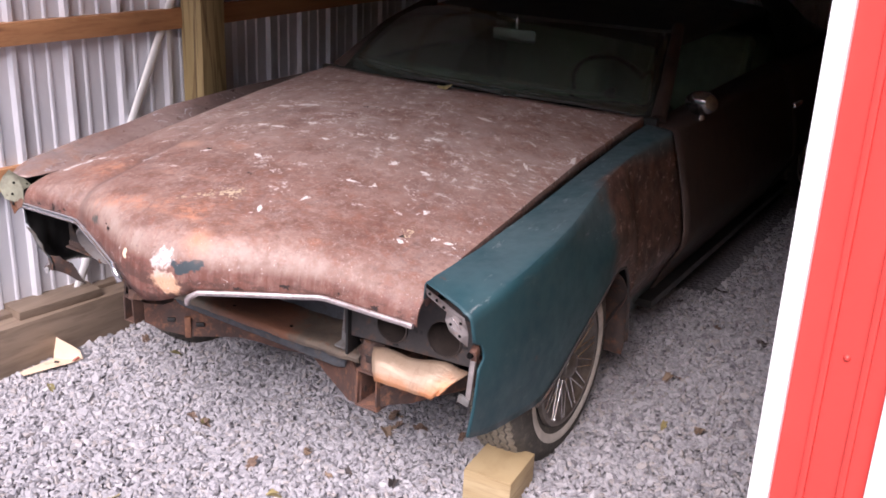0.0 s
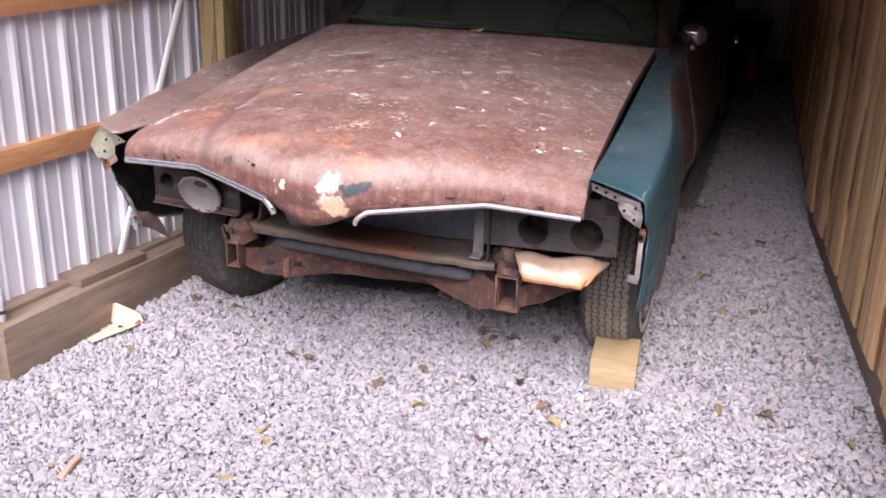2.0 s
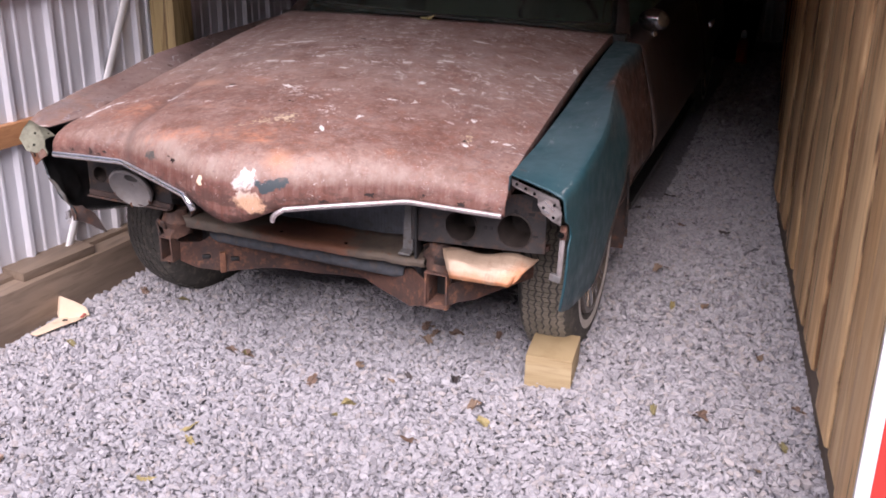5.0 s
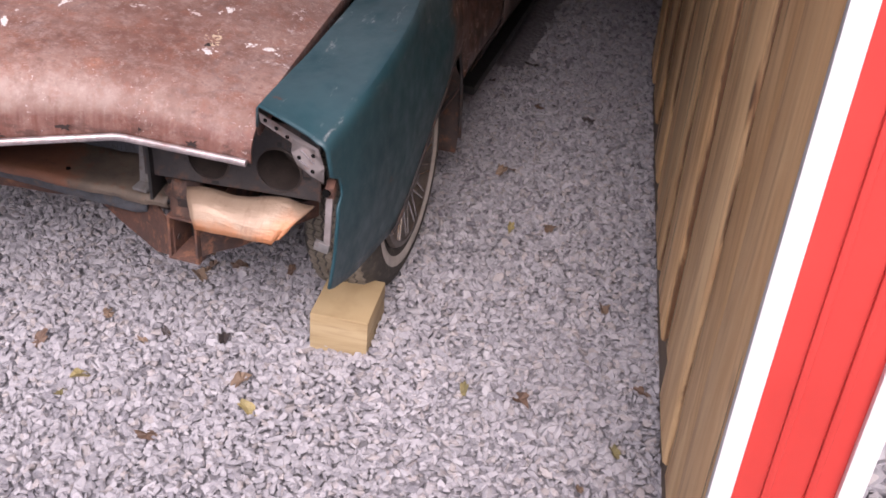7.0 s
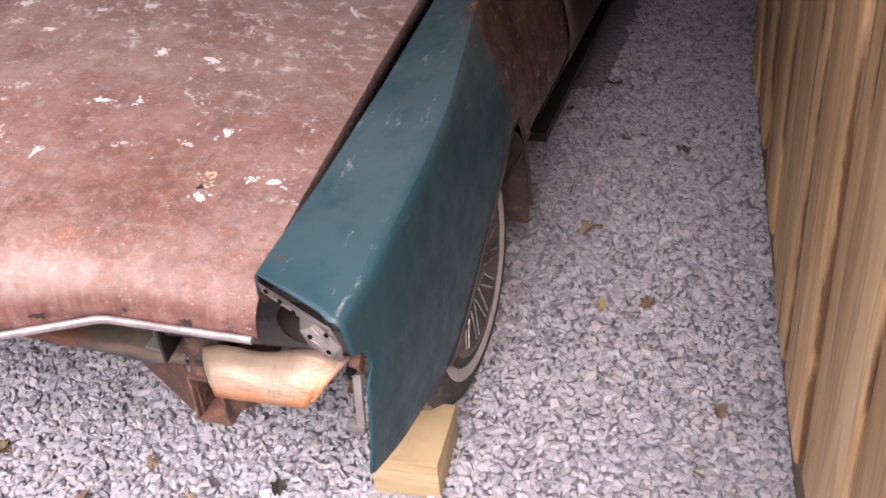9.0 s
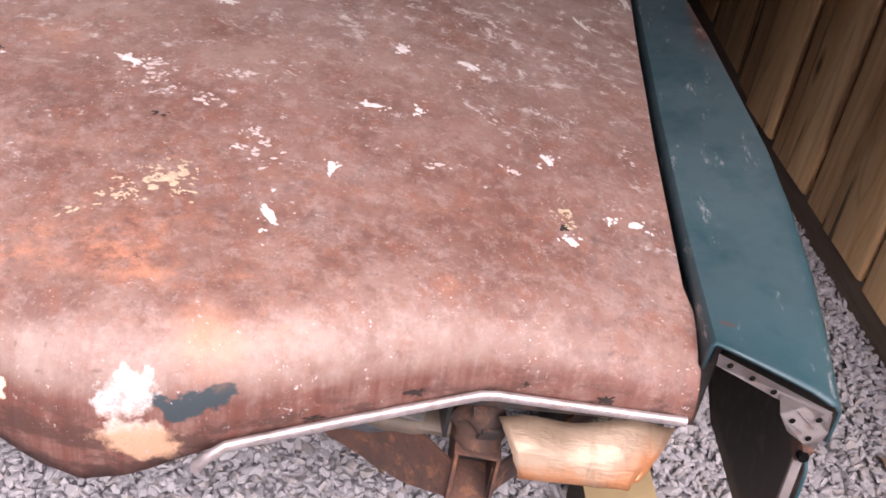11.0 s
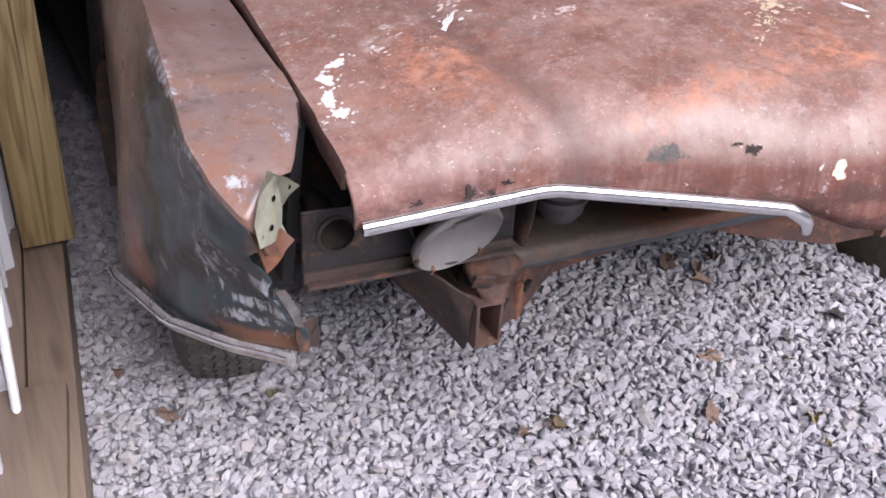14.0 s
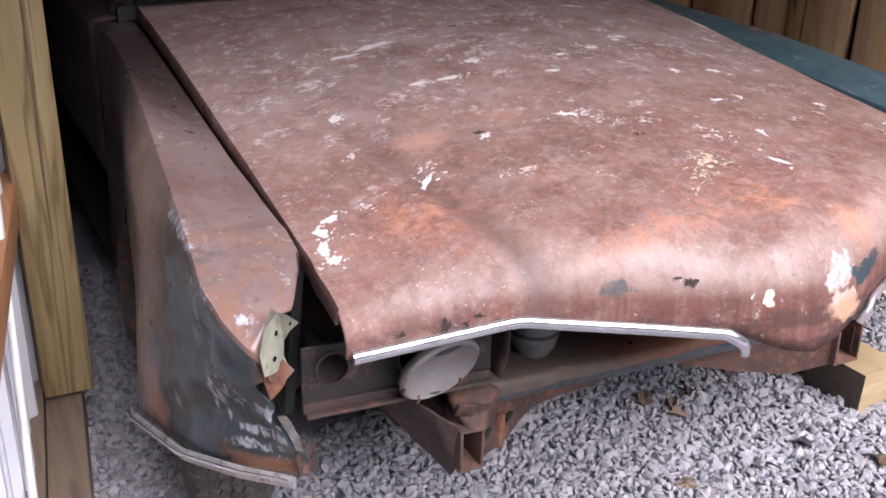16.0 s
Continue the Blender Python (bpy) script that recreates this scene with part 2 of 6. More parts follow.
def mat_left_wing():
    k = Mat("worn_wing_paint", 0.45)
    k.b.inputs["Coat Weight"].default_value, k.b.inputs["Coat Roughness"].default_value = 0.4, 0.14
    x, y, z = k.xyz()
    brown = k.mix(k.span(k.noise(6.0, 6, 0.7), 0.35, 0.65), (0.18, 0.12, 0.108), (0.265, 0.195, 0.18))
    brown = k.mix(k.span(k.noise(30.0, 6, 0.7), 0.55, 0.68, 0, 0.6), brown, (0.12, 0.06, 0.05))
    brown = k.mix(k.span(k.noise((40.0, 20.0, 40.0), 6, 0.8), 0.62, 0.68, 0, 0.7), brown, (0.46, 0.40, 0.39))
    slate = k.mix(k.span(k.noise(5.0, 5, 0.6), 0.35, 0.65), (0.016, 0.028, 0.034), (0.034, 0.048, 0.052))
    ridge = k.math("MINIMUM", k.math("ADD", 0.695, k.math("MULTIPLY", y, 0.5)), k.math("ADD", 0.782, k.math("MULTIPLY", y, 0.15)))
    below = k.math("SUBTRACT", ridge, k.math("ADD", z, k.math("MULTIPLY", k.math("SUBTRACT", k.noise(22.0, 6, 0.75), 0.5), 0.05)))
    ahead = k.math("ADD", y, k.math("MULTIPLY", k.math("SUBTRACT", k.noise((6.0, 6.0, 10.0), 5, 0.65), 0.5), 0.45))
    side = k.math("MULTIPLY", k.span(below, 0.0, 0.015), k.span(k.math("ADD", ahead, k.math("MULTIPLY", z, 0.2)), 0.80, 0.62))
    ax = k.math("ABSOLUTE", x)
    side = k.math("MULTIPLY", side, k.math("MAXIMUM", k.span(z, 0.755, 0.74), k.span(ax, 0.898, 0.912)))
    c = k.mix(side, brown, slate)
    # rear of the side painted near-black for the shade beside the wall
    c = k.mix(k.math("MULTIPLY", k.span(below, 0.0, 0.03), k.span(ahead, 0.75, 1.1, 0, 0.85)), c, (0.045, 0.033, 0.03))
    # copper-coloured rust along the torn edge, the tongue and the foot
    band = k.math("MULTIPLY", k.math("MULTIPLY", k.span(k.math("ABSOLUTE", k.math("ADD", below, 0.012)), 0.03, 0.01), k.span(y, 0.75, 0.35)), k.span(k.noise(17.0, 6, 0.75), 0.47, 0.6))
    c = k.mix(k.math("MULTIPLY", band, 0.55), c, (0.27, 0.12, 0.06))
    for p, s in (((-0.872, 0.14, 0.69), (0.035, 0.05, 0.035)), ((-0.87, 0.25, 0.45), (0.08, 0.12, 0.022)), ((-0.98, 0.62, 0.40), (0.06, 0.05, 0.06))):
        c = k.mix(k.math("MULTIPLY", k.blob(p, s, 0.35, 24.0, 0.4), 0.65), c, (0.30, 0.13, 0.065))
    # scratches and scuffs to pale metal
    scr = k.math("MULTIPLY", k.span(k.noise((20.0, 18.0, 7.0), 6, 0.75, warp=1.5), 0.60, 0.64), k.span(k.noise(5.0, 3), 0.48, 0.56, 0, 0.7))
    for p, s in (((-0.925, 0.26, 0.63), (0.02, 0.035, 0.05)), ((-0.985, 0.78, 0.82), (0.012, 0.012, 0.07)), ((-0.955, 0.33, 0.76), (0.02, 0.012, 0.05)), ((-0.88, 0.22, 0.535), (0.05, 0.05, 0.012)), ((-0.90, 0.23, 0.50), (0.05, 0.06, 0.012)), ((-0.94, 0.30, 0.57), (0.03, 0.03, 0.06)), ((-0.89, 0.19, 0.60), (0.03, 0.03, 0.02)), ((-0.962, 0.27, 0.79), (0.015, 0.05, 0.02)), ((-0.95, 0.42, 0.84), (0.012, 0.09, 0.012)), ((-0.925, 0.155, 0.78), (0.012, 0.02, 0.03))):
        scr = k.math("MAXIMUM", scr, k.math("MULTIPLY", k.blob(p, s, 0.6, 34.0, 0.2), k.span(k.noise((46.0, 46.0, 14.0), 5, 0.7), 0.47, 0.55)))
    c = k.mix(k.math("MULTIPLY", scr, 0.9), c, (0.47, 0.50, 0.55))
    return k.done(c, k.span(k.noise(20.0, 4), 0.3, 0.7, 0.25, 0.5), k.math("ADD", k.math("MULTIPLY", k.noise(60.0, 4), 0.5), k.math("MULTIPLY", k.noise(7.0, 3), 3.0)), 0.003, 0.5)


def mat_wood(name, a, b, dark, grain=(60.0, 60.0, 2.5), rough=0.65, knots=True, scale=1.0):
    """Sawn softwood with grain along z of the piece unless told otherwise."""
    k = Mat(name, rough)
    r = k.random()
    off = k.node("ShaderNodeVectorMath", operation="ADD")
    comb = k.node("ShaderNodeCombineXYZ")
    for i, f in enumerate((3.1, 7.7, 5.3)):
        k.put(comb.inputs[i], k.math("MULTIPLY", r, f))
    k.put(off.inputs[0], k.co)
    k.put(off.inputs[1], comb.outputs[0])
    co = off.outputs[0]
    g1, g2 = k.noise(grain, 4, 0.6, co, 0.4), k.noise(tuple(v * 0.22 for v in grain), 4, 0.6, co, 1.2)
    c = k.mix(k.span(g2, 0.3, 0.7), a, b)
    c = k.mix(k.span(g1, 0.48, 0.72, 0, 0.55), c, dark)
    c = k.mix(k.span(k.noise(tuple(v * 0.1 for v in grain), 5, 0.7, co, 2.0), 0.55, 0.75, 0, 0.5), c, dark)
    if knots:
        kn = k.span(k.cells(tuple(max(v * 0.09, 0.8) for v in grain), co=co), 0.09, 0.05)
        c = k.mix(k.math("MULTIPLY", kn, 0.75), c, tuple(v * 0.45 for v in dark))
    shade = k.node("ShaderNodeHueSaturation")
    k.put(shade.inputs["Color"], c)
    k.put(shade.inputs["Value"], k.span(r, 0, 1, 0.82, 1.16))
    return k.done(shade.outputs[0], None, g1, 0.0012, 0.5)


def mat_board(name, dark, light, ring, knotted, edges=True, tight=1.0, figure=0.45):
    """Wide sawn timber: long wandering grain, knots, rubbed patches."""
    k = Mat(name, 0.6)
    r = k.random()
    off = k.node("ShaderNodeVectorMath", operation="ADD")
    comb = k.node("ShaderNodeCombineXYZ")
    for i, f in enumerate((13.1, 17.7, 5.3)):
        k.put(comb.inputs[i], k.math("MULTIPLY", r, f))
    k.put(off.inputs[0], k.co)
    k.put(off.inputs[1], comb.outputs[0])
    co = k.scaled((tight, tight, 1.0), off.outputs[0])
    drift = k.noise((4.0, 4.0, 0.55), 3, 0.5, co, 0.8)
    grain = k.noise((6.0, 6.0, 0.6), 6, 0.65, co, 1.3)
    fine = k.noise((140.0, 140.0, 4.0), 4, 0.6, co)
    rings = k.math("PINGPONG", k.math("ADD", k.math("MULTIPLY", drift, 7.0), k.math("MULTIPLY", fine, 0.3)), 0.5)
    c = k.mix(k.span(grain, 0.34, 0.66), dark, light)
    c = k.mix(k.span(rings, 0.3, 0.5, 0, figure), c, ring)
    c = k.mix(k.span(fine, 0.55, 0.75, 0, 0.2), c, (0.30, 0.17, 0.09))
    c = k.mix(k.span(k.noise((3.5, 3.5, 0.5), 6, 0.7, co, 1.0), 0.53, 0.68, 0, 0.6), c, ring)
    knot = k.cells((7.0, 7.0, 2.2), co=co)
    c = k.mix(k.span(knot, 0.16, 0.1, 0, 0.55), c, knotted)
    c = k.mix(k.span(knot, 0.075, 0.05, 0, 0.85), c, (0.09, 0.045, 0.025))
    # dark checks running with the grain
    c = k.mix(k.math("MULTIPLY", k.span(k.noise((17.0, 17.0, 0.4), 5, 0.6, co, 1.5), 0.63, 0.65), 0.85), c, (0.07, 0.04, 0.022))
    # waney edges where the boards meet, darkened to paint in the gaps' shade
    g = k.xyz(k.node("ShaderNodeTexCoord").outputs["Generated"])[1]
    near = k.math("MINIMUM", g, k.math("SUBTRACT", 1.0, g))
    wane = k.math("ADD", near, k.math("MULTIPLY", k.math("SUBTRACT", k.noise((30.0, 30.0, 3.5), 5, 0.65, co, 0.5), 0.5), 0.11))
    if edges:
        c = k.mix(k.span(wane, 0.028, 0.012), c, (0.045, 0.026, 0.016))
        c = k.mix(k.span(wane, 0.08, 0.03, 0, 0.45), c, (0.30, 0.15, 0.07))
    shade = k.node("ShaderNodeHueSaturation")
    k.put(shade.inputs["Color"], c)
    k.put(shade.inputs["Value"], k.span(r, 0, 1, 0.85, 1.12))
    return k.done(shade.outputs[0], None, k.math("ADD", fine, rings), 0.0012, 0.5)


def mat_sheet():
    k = Mat("galvanised_sheet", 0.38)
    c = k.mix(k.span(k.noise(2.0, 4), 0.3, 0.7), (0.66, 0.67, 0.72), (0.78, 0.79, 0.84))
    c = k.mix(k.span(k.noise((9.0, 9.0, 1.2), 5, 0.7), 0.6, 0.75, 0, 0.35), c, (0.5, 0.5, 0.54))
    k.put(k.b.inputs["Metallic"], 0.25)
    return k.done(c, k.span(k.noise(14.0, 4), 0.3, 0.7, 0.3, 0.45))


def mat_stone(name, island):
    k = Mat(name, 0.8)
    r = k.island() if island else k.cells(48.0, "Color")
    c = k.mix(r, (0.275, 0.27, 0.29), (0.40, 0.392, 0.412))
    if not island:
        c = k.mix(0.35, c, (0.16, 0.157, 0.168))
    if island:
        other = k.math("FRACT", k.math("MULTIPLY", r, 37.0))
        c = k.mix(k.span(other, 0.86, 0.9, 0, 0.45), c, (0.36, 0.31, 0.275))
        c = k.mix(k.span(other, 0.1, 0.07, 0, 0.8), c, (0.15, 0.146, 0.165))
        c = k.mix(k.span(k.noise(160.0, 4, 0.7), 0.45, 0.7, 0, 0.35), c, (0.54, 0.53, 0.54))
        return k.done(c, None, k.noise(300.0, 4, 0.7), 0.001, 0.5)
    c = k.mix(k.span(k.cells(48.0), 0.35, 0.7, 0, 0.6), c, (0.20, 0.197, 0.21))
    return k.done(c, None, k.span(k.cells(48.0), 0.0, 0.7, 1.0, 0.0), 0.008, 0.8)


def mat_plain(name, color, rough=0.5, metal=0.0, vary=0.15, scale=12.0, spec=0.5, dirt=None, depth=0.0006):
    k = Mat(name, rough, metal, spec)
    n = k.noise(scale, 5, 0.65)
    c = k.mix(k.span(n, 0.3, 0.7), tuple(v * (1 - vary) for v in color), tuple(min(1, v * (1 + vary)) for v in color))
    if dirt:
        c = k.mix(k.span(k.noise(scale * 1.7, 6, 0.7), 0.52, 0.7, 0, 0.7), c, dirt)
    return k.done(c, k.span(n, 0.3, 0.7, max(rough - 0.07, 0.03), min(rough + 0.08, 1)), k.noise(scale * 7, 3), depth, 0.3)


def mat_copper():
    k = Mat("copper_toned_sheet", 0.42)
    x, y, z = k.xyz()
    c = k.mix(k.span(k.noise(8.0, 5, 0.6), 0.3, 0.7), (0.30, 0.215, 0.15), (0.44, 0.33, 0.24))
    rusty = k.math("ADD", k.math("ADD", k.span(z, 0.51, 0.465), k.span(x, 0.72, 0.8, 0, 0.6)), k.math("MULTIPLY", k.math("SUBTRACT", k.noise(14.0, 5, 0.7), 0.5), 1.6))
    c = k.mix(k.span(rusty, 0.5, 1.2, 0, 0.9), c, (0.42, 0.17, 0.07))
    c = k.mix(k.span(k.noise((60.0, 12.0, 12.0), 6, 0.75), 0.52, 0.66, 0, 0.4), c, (0.20, 0.12, 0.08))
    k.put(k.b.inputs["Metallic"], 0.25)
    return k.done(c, None, k.math("ADD", k.noise(9.0, 4), k.math("MULTIPLY", k.noise((6.0, 40.0, 40.0), 5, 0.7), 0.5)), 0.008, 0.7)


def mat_bar():
    """Tan-grey steel with a broad brown rust patch and fine pitting."""
    k = Mat("tan_bar_rust", 0.6)
    c = k.mix(k.span(k.noise(11.0, 5, 0.65), 0.35, 0.65), (0.165, 0.130, 0.098), (0.10, 0.080, 0.064))
    patch = k.blob((0.03, 0.33, 0.475), (0.17, 0.13, 0.25), 0.22, 14.0, 0.2)
    c = k.mix(k.math("MULTIPLY", patch, 0.9), c, k.mix(k.noise(40.0, 4, 0.7), (0.15, 0.06, 0.035), (0.26, 0.11, 0.06)))
    c = k.mix(k.span(k.noise(30.0, 6, 0.75), 0.56, 0.66, 0, 0.7), c, (0.16, 0.075, 0.045))
    c = k.mix(k.span(k.noise(90.0, 4, 0.7), 0.6, 0.7, 0, 0.6), c, (0.05, 0.035, 0.03))
    return k.done(c, None, k.noise(120.0, 4, 0.7), 0.0012, 0.6)


HOOD = mat_hood()
RUST = mat_rust()
RUST_DARK = mat_rust("dark_rust", (0.07, 0.045, 0.038), (0.035, 0.028, 0.026), (0.15, 0.065, 0.035))
RUST_ORANGE = mat_rust("orange_rust", (0.26, 0.115, 0.06), (0.14, 0.065, 0.042), (0.36, 0.17, 0.085), 0.7)
COPPER_RUST = mat_rust("copper_rust", (0.155, 0.068, 0.037), (0.085, 0.042, 0.028), (0.23, 0.10, 0.05), 0.4)
SCUFFED = mat_rust("scuffed_dark_panel", (0.040, 0.035, 0.034), (0.02, 0.018, 0.018), (0.14, 0.08, 0.05), 0.45)
HOLE = mat_plain("dark_hole", (0.008, 0.008, 0.008), 1.0, 0, 0.1, 20.0, spec=0.0)
RUST_HORN = mat_rust("brown_horn_rust", (0.105, 0.056, 0.04), (0.05, 0.034, 0.03), (0.175, 0.085, 0.05))
DEEP_RUST = mat_rust("deep_rust_pit", (0.045, 0.026, 0.022), (0.018, 0.014, 0.013), (0.08, 0.035, 0.022))
GREY_RUST = mat_rust("grey_rusting_panel", (0.06, 0.054, 0.052), (0.034, 0.032, 0.033), (0.11, 0.06, 0.04), 0.6)
TEAL = mat_teal()
WING = mat_left_wing()
CHROME = mat_plain("pitted_chrome", (0.74, 0.73, 0.74), 0.2, 0.9, 0.12, 40.0)
DULL_TRIM = mat_plain("dull_bright_trim", (0.46, 0.41, 0.41), 0.4, 0.6, 0.25, 30.0, dirt=(0.30, 0.17, 0.14))
GREY_TRIM = mat_plain("scuffed_bright_strip", (0.56, 0.55, 0.55), 0.3, 0.75, 0.25, 26.0, dirt=(0.2, 0.19, 0.19))
COPPER = mat_copper()
TREAD = mat_plain("dusty_tread", (0.19, 0.17, 0.135), 0.9, 0, 0.25, 25.0, dirt=(0.10, 0.09, 0.075))
RUBBER = mat_plain("dusty_rubber", (0.06, 0.056, 0.05), 0.85, 0, 0.3, 25.0, dirt=(0.17, 0.15, 0.12))
WHITEWALL = mat_plain("grubby_whitewall", (0.50, 0.47, 0.43), 0.7, 0, 0.2, 20.0)
BLACK = mat_plain("black_paint", (0.018, 0.018, 0.018), 0.5, 0, 0.3, 20.0)
DUST_BLACK = mat_plain("dusty_black_enamel", (0.05, 0.047, 0.045), 0.55, 0, 0.3, 20.0, dirt=(0.14, 0.10, 0.08))
DARK_CORE = mat_plain("dark_gap_core", (0.03, 0.024, 0.02), 0.9, 0, 0.3, 9.0)
WHITE = mat_plain("white_coated_trim", (0.80, 0.80, 0.80), 0.35, 0, 0.03, 6.0)
RED = mat_plain("red_coated_sheet", (0.62, 0.06, 0.048), 0.35, 0, 0.06, 3.0)
SHEET = mat_sheet()
PALE_SHEET = mat_plain("pale_coated_sheet", (0.74, 0.75, 0.77), 0.45, 0, 0.06, 3.0)
BOARD = mat_board("lining_board", (0.74, 0.46, 0.21), (0.93, 0.67, 0.36), (0.50, 0.26, 0.11), (0.28, 0.13, 0.06))
GIRT = mat_wood("girt_timber", (0.36, 0.17, 0.075), (0.46, 0.24, 0.11), (0.22, 0.09, 0.04), (60.0, 2.5, 60.0))
POST = mat_board("treated_post", (0.25, 0.185, 0.085), (0.33, 0.255, 0.125), (0.115, 0.07, 0.028), (0.10, 0.05, 0.02), False, 2.0, 0.8)
SILL = mat_wood("weathered_sill", (0.17, 0.125, 0.09), (0.25, 0.19, 0.14), (0.10, 0.07, 0.05), (50.0, 2.2, 50.0))
BLOCK = mat_wood("sawn_block", (0.33, 0.245, 0.125), (0.45, 0.36, 0.22), (0.20, 0.13, 0.06), (5.0, 5.0, 62.0), 0.7, False)
STONE = mat_stone("crushed_limestone", True)
SKY_SCREEN = mat_plain("dark_sky_screen", (0.045, 0.06, 0.03), 0.8, 0, 0.5, 1.2, dirt=(0.03, 0.028, 0.02), depth=0.05)
BED = mat_stone("gravel_bed", False)
BAR_RUST = mat_bar()
TORN = mat_plain("torn_slate_edge", (0.20, 0.20, 0.19), 0.4, 0.4, 0.4, 30.0, dirt=(0.16, 0.08, 0.05))
BUCKET = mat_plain("dark_brown_bucket", (0.055, 0.042, 0.036), 0.7, 0, 0.35, 25.0, dirt=(0.025, 0.02, 0.018))
BARE_PLATE = mat_plain("bare_grey_plate", (0.25, 0.225, 0.22), 0.5, 0.3, 0.2, 20.0, dirt=(0.22, 0.14, 0.11))
CANISTER = mat_plain("grey_canister", (0.19, 0.185, 0.18), 0.5, 0.2, 0.2, 18.0, dirt=(0.10, 0.075, 0.06))
GREY_TIN = mat_plain("grey_tin", (0.24, 0.235, 0.23), 0.45, 0.5, 0.2, 22.0, dirt=(0.15, 0.10, 0.075))


# ------------------------------------------------------------------ building blocks
def mesh_of(name, verts, faces, smooth=True):
    me = bpy.data.meshes.new(name)
    me.from_pydata([tuple(v) for v in verts], [], [tuple(f) for f in faces])
    me.update()
    if smooth:
        me.shade_smooth()
    else:
        me.shade_flat()
    return me


def flatten(me, degrees=35):
    """Smooth shading that keeps edges sharper than the angle."""
    me.shade_smooth()
    me.set_sharp_from_angle(angle=radians(degrees))
    return me


def link(name, me, material, parent=None, label="", solid=0.0, bevel=0.0, lining=None):
    ob = new(name, me)
    if material and not me.materials:
        me.materials.append(material)
    if parent is not None:
        ob.parent = parent
        bpy.context.view_layer.update()
        ob.matrix_parent_inverse = parent.matrix_world.inverted()
    if solid:
        if lining:
            me.materials.append(lining)
        s = ob.modifiers.new("thickness", "SOLIDIFY")
        s.thickness, s.offset = solid, -1
        if lining:
            s.material_offset = 1
    if bevel:
        b = ob.modifiers.new("worn_edges", "BEVEL")
        b.width, b.segments, b.limit_method = bevel, 2, "ANGLE"
    return tagged(ob, label=label)


def part(name, bm, material, parent, label="", sharp=35):
    me = bpy.data.meshes.new(name)
    bm.to_mesh(me)
    bm.free()
    return link(name, flatten(me, sharp), material, parent, label)


def thing(name, place, label, category, group="", kind=""):
    ob = new(name)
    ob.location = place
    bpy.context.view_layer.update()
    return tagged(ob, label, category, group, kind)


def add_box(bm, m, size, bevel=0.0, segments=2):
    """A box of that size centred at the pose m."""
    geo = bmesh.ops.create_cube(bm, size=1.0)
    vs = geo["verts"]
    for v in vs:
        v.co = Vector((v.co.x * size[0], v.co.y * size[1], v.co.z * size[2]))
    if bevel:
        es = list({e for v in vs for e in v.link_edges})
        r = bmesh.ops.bevel(bm, geom=es, offset=bevel, segments=segments, affect="EDGES", profile=0.6)
        vs = list({v for f in r["faces"] for v in f.verts} | {v for v in vs if v.is_valid})
    for v in vs:
        v.co = m @ v.co
    return vs


def box(m, size, bevel=0.0, segments=2):
    bm = bmesh.new()
    add_box(bm, m, size, bevel, segments)
    return bm


def grid(rows, closed=False):
    """Quads over rows of equally many points."""
    n, w = len(rows), len(rows[0])
    verts = [p for r in rows for p in r]
    faces = []
    for i in range(n - 1):
        for j in range(w if closed else w - 1):
            k = (j + 1) % w
            faces.append((i * w + j, i * w + k, (i + 1) * w + k, (i + 1) * w + j))
    return verts, faces


def tube_rows(path, radius, sides=10, flat=1.0, up=(0, 0, 1)):
    """Rings along a path; radius a number or one per point; flat squeezes it along up."""
    path = [Vector(p) for p in path]
    rows = []
    for i, p in enumerate(path):
        d = (path[min(i + 1, len(path) - 1)] - path[max(i - 1, 0)]).normalized()
        s = d.cross(Vector(up)).normalized()
        u = s.cross(d)
        r = radius[i] if isinstance(radius, (list, tuple)) else radius
        rows.append([p + s * (r * math.cos(a)) + u * (r * flat * math.sin(a)) for a in [2 * math.pi * k / sides for k in range(sides)]])
    return rows


def tube(name, path, radius, material, parent, label="", sides=10, flat=1.0, up=(0, 0, 1)):
    rows = tube_rows(path, radius, sides, flat, up)
    v, f = grid(rows, True)
    f += [tuple(range(sides - 1, -1, -1)), tuple(range(len(v) - sides, len(v)))]
    return link(name, flatten(mesh_of(name, v, f), 50), material, parent, label)


def lathe(profile, sides, m, closed=False):
    """Turns (radius, along) points round the local x axis of the pose m."""
    rows = []
    for k in range(sides):
        a = 2 * math.pi * k / sides
        rows.append([m @ Vector((h, r * math.cos(a), r * math.sin(a))) for r, h in profile])
    rows.append(rows[0])
    v, f = grid(rows[:-1])
    n, w = sides, len(profile)
    f += [((n - 1) * w + j, (n - 1) * w + j + 1, j + 1, j) for j in range(w - 1)]
    return v, f


def lerp(x, pts):
    return float(np.interp(x, [p[0] for p in pts], [p[1] for p in pts]))


def ease(x, pts):
    """Smooth interpolation through (x, value) points."""
    for (a, va), (b, vb) in zip(pts, pts[1:]):
        if x <= b:
            k = min(max((x - a) / (b - a), 0), 1)
            return va + (vb - va) * k * k * (3 - 2 * k)
    return pts[-1][1]


# ------------------------------------------------------------------ ground
SLOPE_X, SLOPE_Y, GROUND_0 = 0.061, 0.034, -0.036


def ground_z(x, y):
    return GROUND_0 + SLOPE_X * max(min(x, 4), -3) + SLOPE_Y * max(min(y, 8), -4)


